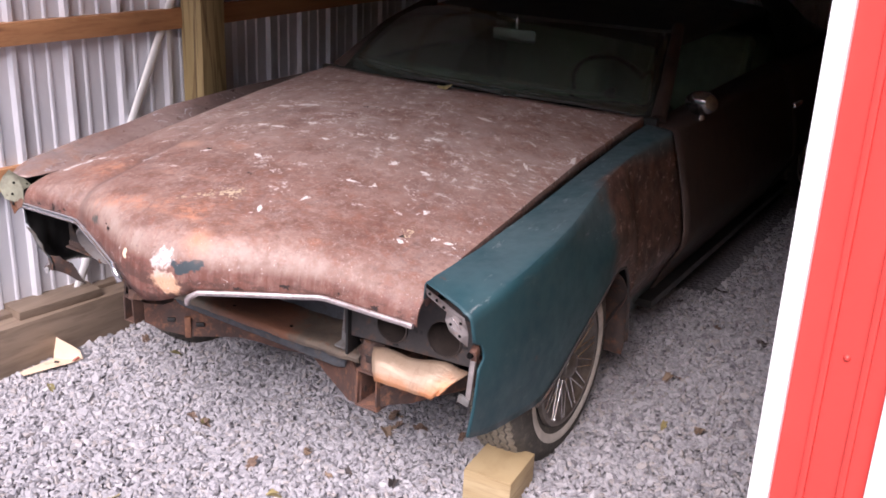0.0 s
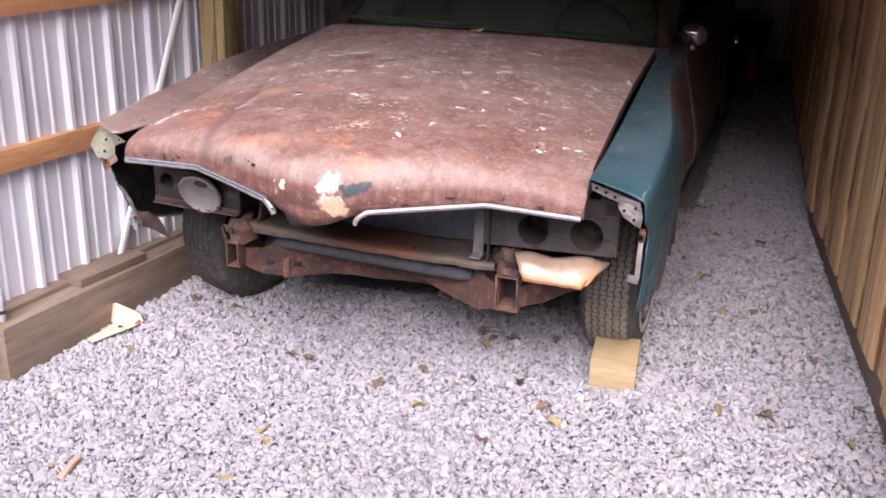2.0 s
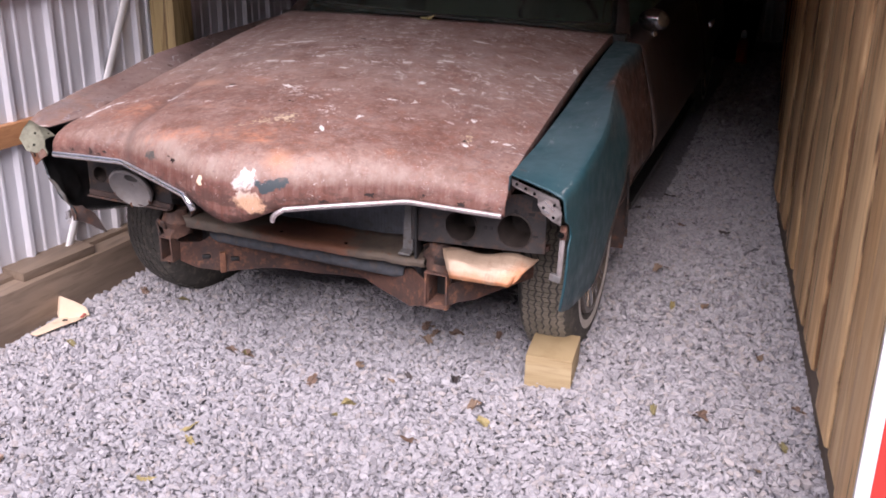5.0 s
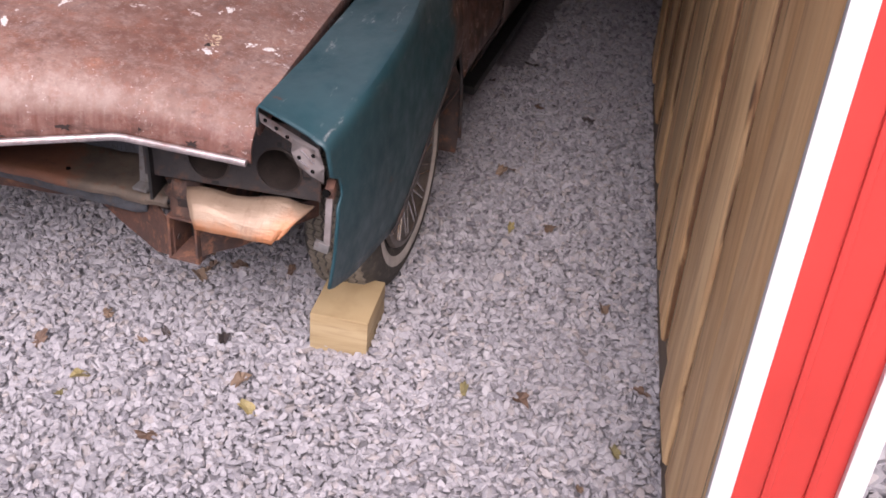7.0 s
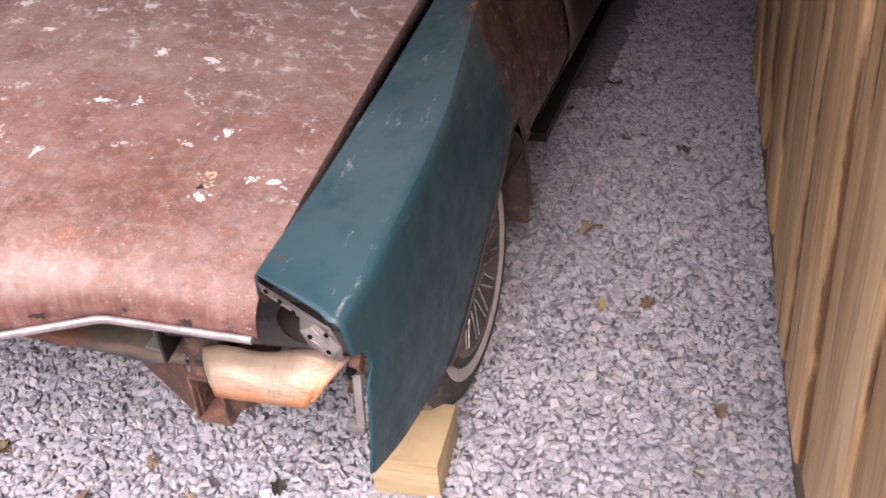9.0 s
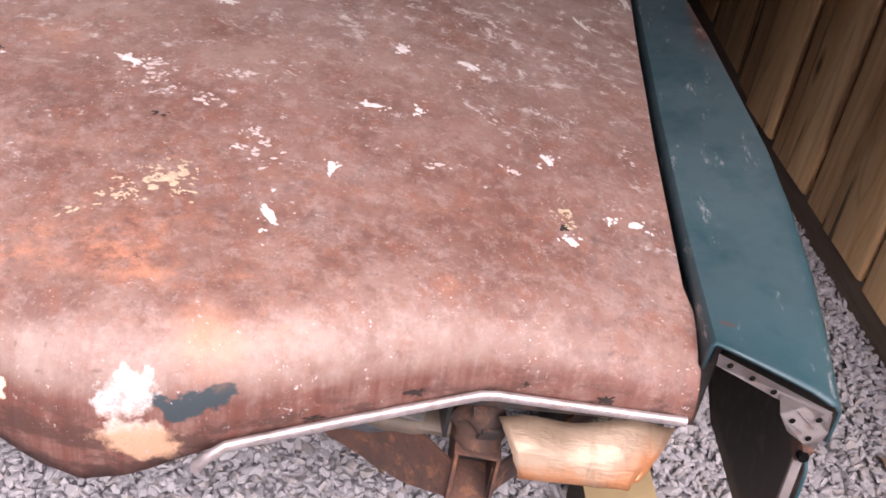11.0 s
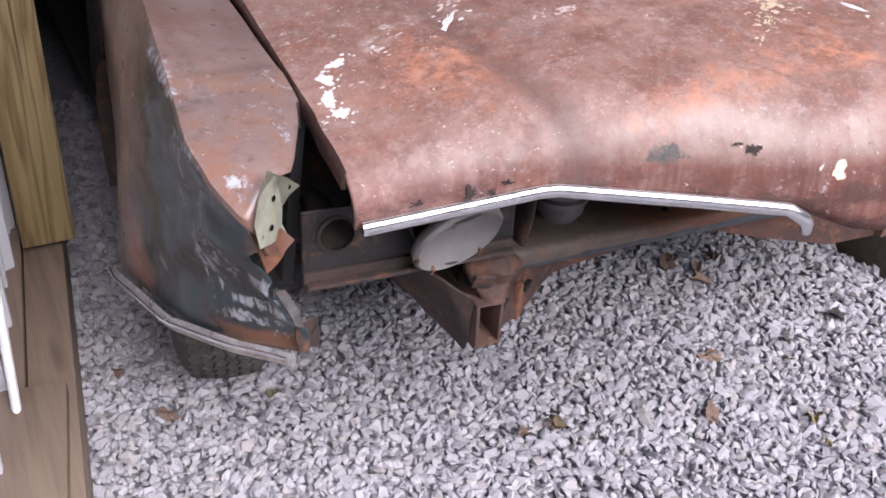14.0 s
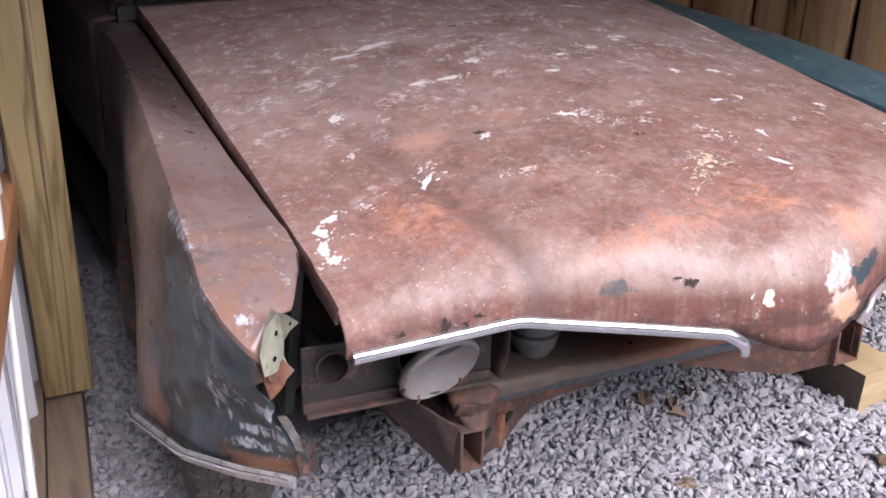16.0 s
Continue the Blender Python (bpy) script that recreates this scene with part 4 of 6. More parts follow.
def build_crusts(hood):
    rng = random.Random(23)
    white = mat_plain("dried_white_crust", (0.70, 0.67, 0.66), 0.9, 0, 0.18, 160.0, dirt=(0.46, 0.36, 0.33))
    chalk = mat_plain("pale_chalky_flakes", (0.56, 0.48, 0.46), 0.9, 0, 0.2, 140.0, dirt=(0.42, 0.32, 0.29))
    tan = mat_plain("tan_lichen", (0.53, 0.42, 0.30), 0.95, 0, 0.2, 120.0, dirt=(0.36, 0.28, 0.20))
    dark = mat_plain("stuck_black_debris", (0.03, 0.024, 0.022), 0.9, 0, 0.3, 80.0)
    specks = bmesh.new()
    for n, (x, y, a, b, turn) in enumerate(BRIGHT_FRONT + BRIGHT_REAR):
        bm = bmesh.new()
        ragged_flake(bm, x, y, a * (0.85 if y < 0.6 else 1.1), b * (0.85 if y < 0.6 else 1.15), turn, n + 0.4, 44)
        part("dropping", bm, white, hood, "dried white dropping" if n == 0 else "", 60)
        for m in range(rng.randint(4, 9)):
            d, t = rng.uniform(0.8, 2.0), rng.uniform(0, 6.28)
            r = rng.uniform(0.0012, 0.0035)
            ragged_flake(specks, x + a * d * math.cos(t), y + b * d * math.sin(t) + rng.uniform(-0.006, 0.006), r * 1.4, r, rng.uniform(0, 180), n * 9 + m + 0.7, 9, 0.0006)
    tagged(part("fine_spatter", specks, white, hood, "fine white specks", 60), kind="stuff")
    for name, spots, material, label, dense in (("chalky_film", CHALK_FRONT + CHALK_REAR, chalk, "pale chalky flakes", 0.62), ("lichen_patch", TAN_LICHEN, tan, "tan lichen crust", 1.3), ("stuck_debris", DARK_STUCK, dark, "black stuck debris", 1.2)):
        bm = bmesh.new()
        for n, (x, y, a, b, turn) in enumerate(spots):
            ca, sa = math.cos(radians(turn)), math.sin(radians(turn))
            for m in range(int(6 + dense * a * b * math.pi / 0.00004)):
                q, t = rng.uniform(0, 1) ** 0.6 * (1.15 if rng.random() < 0.85 else 1.6), rng.uniform(0, 6.28)
                u, w = a * q * math.cos(t), b * q * math.sin(t)
                px, py = x + ca * u - sa * w, y + sa * u + ca * w
                if noise.noise((px * 45, py * 45, n)) < -0.05 and m > 4:
                    continue
                r = rng.uniform(0.0010, 0.0046) * (1.25 - 0.7 * min(q, 1))
                ragged_flake(bm, px, py, r * rng.uniform(1.0, 2.4), r, rng.uniform(-35, 35) + turn, n * 50 + m + 0.3, 10, 0.0007)
        tagged(part(name, bm, material, hood, label, 60), kind="stuff")


def build_hood():
    us = sorted(set(np.linspace(-1, 1, 61).round(4)) | {-0.61, 0.61, -0.64, 0.64, -0.18, 0.18, 0.997, -0.997})
    rows = []
    ks = np.linspace(0, 1, 15)
    vs = np.linspace(0, 1, 34)
    for u in us:
        row = []
        x0 = u * 0.782
        yf, zf, yr = nose_y(x0), nose_z(x0), tail_y(x0)
        roll = 0.13
        zt = crown(x0, yf + roll)
        for k in ks:
            y = (1 - k) ** 2 * yf + 2 * k * (1 - k) * (yf - 0.012) + k * k * (yf + roll)
            z = (1 - k) ** 2 * zf + 2 * k * (1 - k) * (zt - 0.012) + k * k * zt
            row.append((x0, y, z))
        for v in vs[1:]:
            y = yf + roll + (yr - yf - roll) * v
            x = u * (0.782 - 0.034 * max(0, y) / 1.7 - (0.013 * math.sin(math.pi * min(max(y, 0) / 1.7, 1)) if u > 0 else 0))
            z = crown(x, y)
            row.append((x, y, z + 0.003 * noise.noise((x * 4, y * 4, 1))))
        # shut edge folds down at the sides
        rows.append(row)
    for end, sgn in ((rows[0], -1), (rows[-1], 1)):
        lip = [(p[0] + sgn * 0.004, p[1], p[2] - 0.035 * (i > 8)) for i, p in enumerate(end)]
        if sgn < 0:
            rows.insert(0, lip)
        else:
            rows.append(lip)
    v, f = grid(rows)
    f = [tuple(reversed(q)) for q in f]
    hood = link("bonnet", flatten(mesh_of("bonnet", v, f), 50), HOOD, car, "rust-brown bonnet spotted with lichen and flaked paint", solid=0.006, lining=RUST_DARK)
    for sgn in (-1, 1):
        path = [(sgn * 0.135, -0.082, 0.672), (sgn * 0.138, -0.085, 0.684), (sgn * 0.148, -0.085, 0.697)]
        for a in np.linspace(0.17, 0.778, 26):
            path.append((sgn * a, nose_y(sgn * a) - 0.006, nose_z(sgn * a) + 0.003))
        tube("bonnet_trim", path, 0.0088 if sgn < 0 else 0.0066, CHROME if sgn < 0 else DULL_TRIM, hood, "bright metal edge trim" if sgn < 0 else "dull pitted edge trim", 10, 1.25)
    # rust holes and studs along the front face
    for x, z, w, h in ((-0.228, 0.80, 0.011, 0.010), (-0.247, 0.808, 0.008, 0.003), (-0.62, 0.752, 0.012, 0.012), (-0.585, 0.748, 0.009, 0.01), (-0.565, 0.76, 0.014, 0.006), (-0.70, 0.75, 0.011, 0.006),
                       (0.27, 0.733, 0.015, 0.007), (0.40, 0.752, 0.016, 0.007), (0.66, 0.742, 0.012, 0.009), (0.545, 0.756, 0.006, 0.004)):
        bm = bmesh.new()
        bmesh.ops.create_circle(bm, cap_ends=True, radius=1, segments=22)
        for q in bm.verts:
            k = 0.72 + 1.1 * noise.noise((q.co.x * 2.6 + x * 30, q.co.y * 2.6, z * 9))
            zz = z + q.co.y * h * k
            xx = x + q.co.x * w * k
            yf, zf, zt = nose_y(xx), nose_z(xx), crown(xx, nose_y(xx) + 0.13)
            t = min(max((zz - zf) / (zt - zf), 0), 1)
            kk = 1 - math.sqrt(max(0, 1 - t))
            y = (1 - kk) ** 2 * yf + 2 * kk * (1 - kk) * (yf - 0.012) + kk * kk * (yf + 0.13)
            q.co = Vector((xx, y - 0.0025, zz))
        part("rust_hole", bm, DEEP_RUST, hood)
    build_crusts(hood)
    return hood


LOW_R = ((0.05, 0.468), (0.075, 0.455), (0.2, 0.42), (0.474, 0.385), (0.6, 0.43), (0.725, 0.495), (0.85, 0.56), (0.96, 0.605), (1.05, 0.62), (1.13, 0.60), (1.19, 0.53), (1.225, 0.40), (1.24, 0.22), (1.26, 0.2), (2.0, 0.2))
INNER_Z = ((0.08, 0.838), (0.40, 0.846), (0.75, 0.872), (1.16, 0.915), (1.55, 0.952), (2.0, 0.965))
CREST_Z = ((0.05, 0.81), (0.33, 0.848), (0.65, 0.886), (1.0, 0.926), (1.25, 0.938), (1.67, 0.945), (2.0, 0.945))
CREST_X = ((0.05, 0.956), (0.2, 0.966), (0.33, 0.97), (0.5, 0.966), (0.65, 0.955), (0.8, 0.933), (0.97, 0.907), (1.25, 0.872), (1.5, 0.86), (2.0, 0.858))


TUCK_Z = 0.50


def tuck(z):
    """How far the lower body turns under the sill line."""
    return 0.15 * max(0, (TUCK_Z - z) / 0.3) ** 0.8


def wing_rows(sgn, ys, low, low_x):
    rows = []
    for y in ys:
        zi, zc, zl = lerp(y, INNER_Z), lerp(y, CREST_Z), lerp(y, low)
        xc = lerp(y, CREST_X)
        xl = lerp(y, low_x)
        xi = 0.788 - 0.03 * y / 1.7
        row = [(xi - 0.002, zi - 0.05), (xi, zi - 0.008), (xi + 0.006, zi)]
        for k in (0.2, 0.4, 0.6, 0.8, 0.93):
            row.append((xi + (xc - xi) * k, zi + (zc - zi) * k ** 1.3))
        row.append((xc, zc - 0.002))
        row.append((xc + 0.009, zc - 0.013))
        for k in np.linspace(0.06, 1, 16):
            z = zc - 0.013 + (zl - zc + 0.013) * k
            bulge = (0.012 + (0.3 if sgn > 0 else 0.12) * max(0, 0.955 - xc)) * math.sin(math.pi * min(1, k * 1.0) * 0.95)
            row.append((xc + 0.009 + (xl - xc - 0.009) * k + bulge, z))
        out = []
        for n, (x, z) in enumerate(row):
            if sgn > 0 and y > 1.2 and z < TUCK_Z:
                x -= tuck(z) * min(1, (y - 1.2) / 0.04)
            p = Vector((sgn * x, y, z))
            out.append(p)
        rows.append(out)
    return rows


def build_right_wing():
    ys = [0.055, 0.07, 0.085, 0.1, 0.13, 0.17] + sorted(set(np.linspace(0.22, 1.72, 46).round(3)) | {1.13, 1.16, 1.19, 1.21, 1.225, 1.235, 1.24, 1.26})
    low_x = ((0, 0.965), (0.5, 0.98), (0.9, 0.975), (1.2, 0.945), (2.0, 0.94))
    rows = wing_rows(1, ys, LOW_R, low_x)
    # leading edge: the top starts further back at its inner end, and the side is notched below the lamp
    for i, r in enumerate(rows[:6]):
        for p in r:
            inner = min(max((0.955 - p.x) / 0.165, 0), 1)
            start = 0.062 + 0.06 * inner
            if p.x > 0.94:
                start = ease(p.z, ((0.45, 0.066), (0.56, 0.080), (0.66, 0.092), (0.672, 0.118), (0.708, 0.114), (0.735, 0.068), (0.82, 0.060)))
            p.y = start + (p.y - 0.055) * (0.17 - start) / (0.17 - 0.055) if p.y < 0.17 else p.y
    v, f = grid(rows)
    wing = link("wing", flatten(mesh_of("wing", v, f), 40), TEAL, car, "faded teal front wing, rusted behind the wheel", solid=0.005, lining=DUST_BLACK)
    # lamp surround plates under the leading edge
    bm = bmesh.new()
    pts = [(0.797, 0.112, 0.828), (0.95, 0.055, 0.802), (0.95, 0.058, 0.782), (0.90, 0.078, 0.784), (0.80, 0.113, 0.806)]
    bm.faces.new([bm.verts.new(p) for p in pts])
    bmesh.ops.solidify(bm, geom=bm.faces[:], thickness=0.004)
    part("lamp_flange", bm, BARE_PLATE, wing, "bare steel lamp flange")
    bm = bmesh.new()
    pts = [(0.884, 0.080, 0.800), (0.918, 0.066, 0.797), (0.952, 0.056, 0.795), (0.960, 0.060, 0.760), (0.956, 0.066, 0.722), (0.934, 0.060, 0.735), (0.904, 0.058, 0.755), (0.888, 0.064, 0.778)]
    bm.faces.new([bm.verts.new(p) for p in pts])
    bmesh.ops.solidify(bm, geom=bm.faces[:], thickness=0.004)
    part("lamp_plate", bm, BARE_PLATE, wing, "pale bare steel plate with bolt holes")
    for p in ((0.938, 0.0565, 0.784), (0.936, 0.0575, 0.748), (0.906, 0.061, 0.772), (0.815, 0.104, 0.816), (0.845, 0.091, 0.810), (0.874, 0.078, 0.803)):
        bm = bmesh.new()
        bmesh.ops.create_uvsphere(bm, u_segments=8, v_segments=5, radius=0.0046, matrix=pose(*p) @ Matrix.Diagonal((1.0, 0.3, 1.0, 1)))
        part("bolt_hole", bm, HOLE, wing)
    for p, w, turn in (((0.925, 0.0595, 0.778), 0.020, 32), ((0.915, 0.0595, 0.763), 0.014, 22)):
        part("scratch", box(pose(*p, 0, turn, -16), (2 * w, 0.0016, 0.0022)), CHROME, wing, "bright scratch in the plate")
    # bumper mount on the side's leading edge
    part("bumper_mount", box(pose(0.958, 0.102, 0.690, 20, 0, 10), (0.02, 0.03, 0.035), 0.006), RUST, wing)
    bm = bmesh.new()
    bmesh.ops.create_cone(bm, cap_ends=True, segments=12, radius1=0.009, radius2=0.008, depth=0.01, matrix=pose(0.955, 0.084, 0.690, 90, 0, 0))
    part("bolt_hole", bm, HOLE, wing)
    part("edge_flange", box(pose(0.957, 0.090, 0.618, -8, 0, 0), (0.015, 0.008, 0.115), 0.002), BARE_PLATE, wing, "bare flange along the leading edge")
    part("flange_foot", box(pose(0.946, 0.081, 0.560, 0, 12, 0), (0.034, 0.012, 0.022), 0.003), GREY_TIN, wing)
    # turned lip along the wheel opening
    path = [(lerp(y, low_x) + 0.002, y, lerp(y, LOW_R)) for y in np.linspace(0.45, 1.235, 60)]
    tube("wheel_lip", path, 0.006, GREY_RUST, wing, sides=8)
    # inner lining of the wheel house
    arch_liner(wing, 1)
    return wing


def arch_liner(wing, sgn):
    rows = []
    for a in np.linspace(-25, 160, 26):
        r = 0.40
        y, z = 0.86 + r * math.cos(radians(a)) * 0.95, 0.36 + r * math.sin(radians(a)) * 0.72
        rows.append([(sgn * x, y, z) for x in (0.945, 0.9, 0.75, 0.55)])
    v, f = grid(rows)
    link("wheel_house", flatten(mesh_of("wheel_house", v, f), 50), RUST_DARK, wing, solid=0.004)


LOW_L = ((0.1, 0.445), (0.2, 0.445), (0.28, 0.434), (0.42, 0.40), (0.7, 0.32), (0.78, 0.30), (0.83, 0.34), (0.9, 0.46), (1.0, 0.56), (1.12, 0.61), (1.25, 0.58), (1.37, 0.42), (1.44, 0.22), (2.0, 0.18))
LOW_LX = ((0.1, 0.79), (0.2, 0.831), (0.28, 0.90), (0.42, 0.965), (0.7, 1.0), (0.78, 1.0), (0.9, 0.96), (1.2, 0.915), (2.0, 0.87))
MID_LX = ((0.1, 0.872), (0.15, 0.895), (0.2, 0.930), (0.28, 0.960), (0.5, 0.970), (0.75, 0.968), (0.95, 0.945), (1.1, 0.92), (1.3, 0.897), (1.7, 0.865), (2.0, 0.86))
CREST_L = ((0.1, 0.752), (0.15, 0.782), (0.2, 0.803), (0.27, 0.822), (0.45, 0.85), (0.65, 0.876), (0.87, 0.914), (1.25, 0.938), (2.0, 0.945))
CREST_LX = ((0.1, 0.916), (0.13, 0.938), (0.17, 0.956), (0.24, 0.964), (0.33, 0.958), (0.45, 0.944), (0.65, 0.926), (0.87, 0.908), (1.25, 0.872), (1.5, 0.86), (2.0, 0.858))
TEAR = ((0.0, 0.318), (0.03, 0.313), (0.12, 0.25), (0.30, 0.158), (0.42, 0.15), (0.60, 0.138), (0.8, 0.12), (1.0, 0.108), (1.08, 0.112), (1.14, 0.125), (1.20, 0.122), (1.25, 0.145), (1.36, 0.178), (1.46, 0.158), (1.58, 0.182), (1.7, 0.175), (1.85, 0.192), (2.0, 0.2))


def left_wing_point(y, s):
    """s runs 0 to 1 over the top from the shut line to the crest, 1 to 2 down the side."""
    zi, zc, zl = lerp(y, INNER_Z), lerp(y, CREST_L), lerp(y, LOW_L)
    xi, xc, xm, xl = 0.792 - 0.03 * y / 1.7, lerp(y, CREST_LX), lerp(y, MID_LX), lerp(y, LOW_LX)
    zi = min(zi - 0.016 * min(1, y / 0.4), lerp(y, ((0.1, 0.748), (0.2, 0.775), (0.313, 0.808), (0.45, 0.85), (0.5, 1.0))))
    if s <= 1:
        k = s
        arch = 0.045 * math.sin(math.pi * k) * max(0, 1 - y / 0.42)
        return Vector((-(xi + (xc - xi) * k), y, zi + (zc - zi) * k ** 1.3 + arch))
    k = s - 1
    z = zc - 0.006 + (zl - zc + 0.006) * k
    if k < 0.3:
        x = xc + 0.006 + (xm - xc - 0.006) * math.sin(k / 0.3 * math.pi / 2)
    else:
        q = (k - 0.3) / 0.7
        x = xm + (xl - xm) * q * q * (3 - 2 * q)
    return Vector((-x, y, z))


def build_left_wing():
    ss = [0, 0.03] + list(np.linspace(0.1, 1, 13)) + list(np.linspace(1.02, 2, 34))
    back = list(np.linspace(0.55, 0.8, 9)[1:]) + list(np.linspace(0.83, 1.72, 28))
    rows = []
    for s in ss:
        start = lerp(s, TEAR) + 0.006 * noise.noise((s * 23, 3.1, 0))
        row = []
        for y in [start + (0.55 - start) * (i / 26) for i in range(27)] + back:
            p = left_wing_point(y, s)
            if y < 0.85:
                q = noise.noise_vector((p.x * 8, y * 7, p.z * 6))
                p += Vector((q.x * 0.9, 0, q.z * 0.6)) * 0.016 * min(1, 1.3 * (1 - y / 0.85))
                # dented flutes across the crushed side
                if s > 1.1:
                    r = noise.noise_vector((p.x * 19, y * 15, p.z * 17))
                    p += Vector((r.x * 1.2, 0, r.z * 0.5)) * 0.017 * max(0, 1 - y / 0.5)
                    p.x += 0.011 * math.sin(9 * (p.z * 5 + y * 3)) * (1 - y / 0.85) * min(1, (s - 1.1) * 4)
            row.append(p)
        rows.append(row)
    # folded flange along the shut line
    rows.insert(0, [p + Vector((0.002, 0, -0.045)) for p in rows[0]])
    v, f = grid(rows)
    wing = link("wing", flatten(mesh_of("wing", v, f), 32), WING, car, "crumpled front wing, brown above and slate below", solid=0.005, lining=BLACK)
    # copper tongue hanging from the tear, and the bent foot below
    for name, pts in (("torn_tongue", [(-0.925, 0.118, 0.745), (-0.895, 0.135, 0.735), (-0.872, 0.148, 0.715), (-0.856, 0.142, 0.698), (-0.876, 0.130, 0.680), (-0.898, 0.13, 0.660), (-0.905, 0.128, 0.69)]),
                      ("bent_foot", [(-0.84, 0.20, 0.50), (-0.80, 0.22, 0.50), (-0.785, 0.26, 0.46), (-0.765, 0.295, 0.375), (-0.80, 0.25, 0.42), (-0.835, 0.205, 0.445)]),
                      ("torn_edge", [(-0.88, 0.158, 0.61), (-0.866, 0.163, 0.60), (-0.838, 0.182, 0.545), (-0.828, 0.192, 0.505), (-0.842, 0.19, 0.515), (-0.872, 0.165, 0.58)])):
        bm = bmesh.new()
        bm.faces.new([bm.verts.new(p) for p in pts])
        bmesh.ops.triangulate(bm, faces=bm.faces[:])
        bmesh.ops.subdivide_edges(bm, edges=bm.edges[:], cuts=2)
        for q in bm.verts:
            q.co += noise.noise_vector(q.co * 30) * 0.006
        bmesh.ops.solidify(bm, geom=bm.faces[:], thickness=0.003)
        part(name, bm, {"torn_tongue": COPPER_RUST, "bent_foot": RUST_DARK, "torn_edge": TORN}[name], wing, {"torn_tongue": "rusty copper-coloured torn tongue", "bent_foot": "dark bent foot of the wing", "torn_edge": "bright torn metal edge"}[name])
    pale = mat_plain("pale_torn_bracket", (0.33, 0.33, 0.25), 0.5, 0.2, 0.3, 25.0, dirt=(0.15, 0.12, 0.09))
    bm = bmesh.new()
    pts = [(-0.893, 0.122, 0.822), (-0.878, 0.136, 0.806), (-0.856, 0.156, 0.786), (-0.834, 0.170, 0.762), (-0.852, 0.160, 0.757), (-0.866, 0.150, 0.748), (-0.868, 0.149, 0.722), (-0.860, 0.152, 0.700), (-0.885, 0.136, 0.702), (-0.912, 0.108, 0.716), (-0.922, 0.094, 0.762), (-0.910, 0.106, 0.796)]
    bm.faces.new([bm.verts.new(p) for p in pts])
    bmesh.ops.solidify(bm, geom=bm.faces[:], thickness=0.005)
    part("torn_bracket", bm, pale, wing, "pale torn headlamp bracket")
    for p in ((-0.852, 0.1585, 0.771), (-0.884, 0.1285, 0.775), (-0.890, 0.123, 0.735)):
        bm = bmesh.new()
        bmesh.ops.create_uvsphere(bm, u_segments=8, v_segments=5, radius=0.0046, matrix=pose(*p, 0, 0, 44) @ Matrix.Diagonal((1.0, 0.3, 1.0, 1)))
        part("bolt_hole", bm, HOLE, wing)
    path = [(-lerp(y, LOW_LX) - 0.016, y, lerp(y, LOW_L) - 0.002) for y in np.linspace(0.195, 0.75, 22)]
    trim = tube("wing_trim", path, 0.0125, GREY_TRIM, wing, "bent bright lip trim", 12, 0.5, (1, 0, 0))
    tube("trim_bead", [(x - 0.012, y, z + 0.006) for x, y, z in path], 0.0035, CHROME, trim, "raised bright bead", 6)
    # black slab added behind the lamp opening to keep the gap dark
    bm = bmesh.new()
    add_box(bm, pose(-0.79, 0.48, 0.64, 0, 6, 0), (0.02, 0.3, 0.3), 0.004)
    part("inner_black_slab", bm, BLACK, wing)
    arch_liner(wing, -1)
    return wing


def ring(bm, m, r0, r1, seg=28):
    """A flat annulus in the local xz plane."""
    a = [bm.verts.new(m @ Vector((r0 * math.cos(2 * math.pi * k / seg), 0, r0 * math.sin(2 * math.pi * k / seg)))) for k in range(seg)]
    b = [bm.verts.new(m @ Vector((r1 * math.cos(2 * math.pi * k / seg), 0, r1 * math.sin(2 * math.pi * k / seg)))) for k in range(seg)]
    for k in range(seg):
        j = (k + 1) % seg
        bm.faces.new((a[k], a[j], b[j], b[k]))


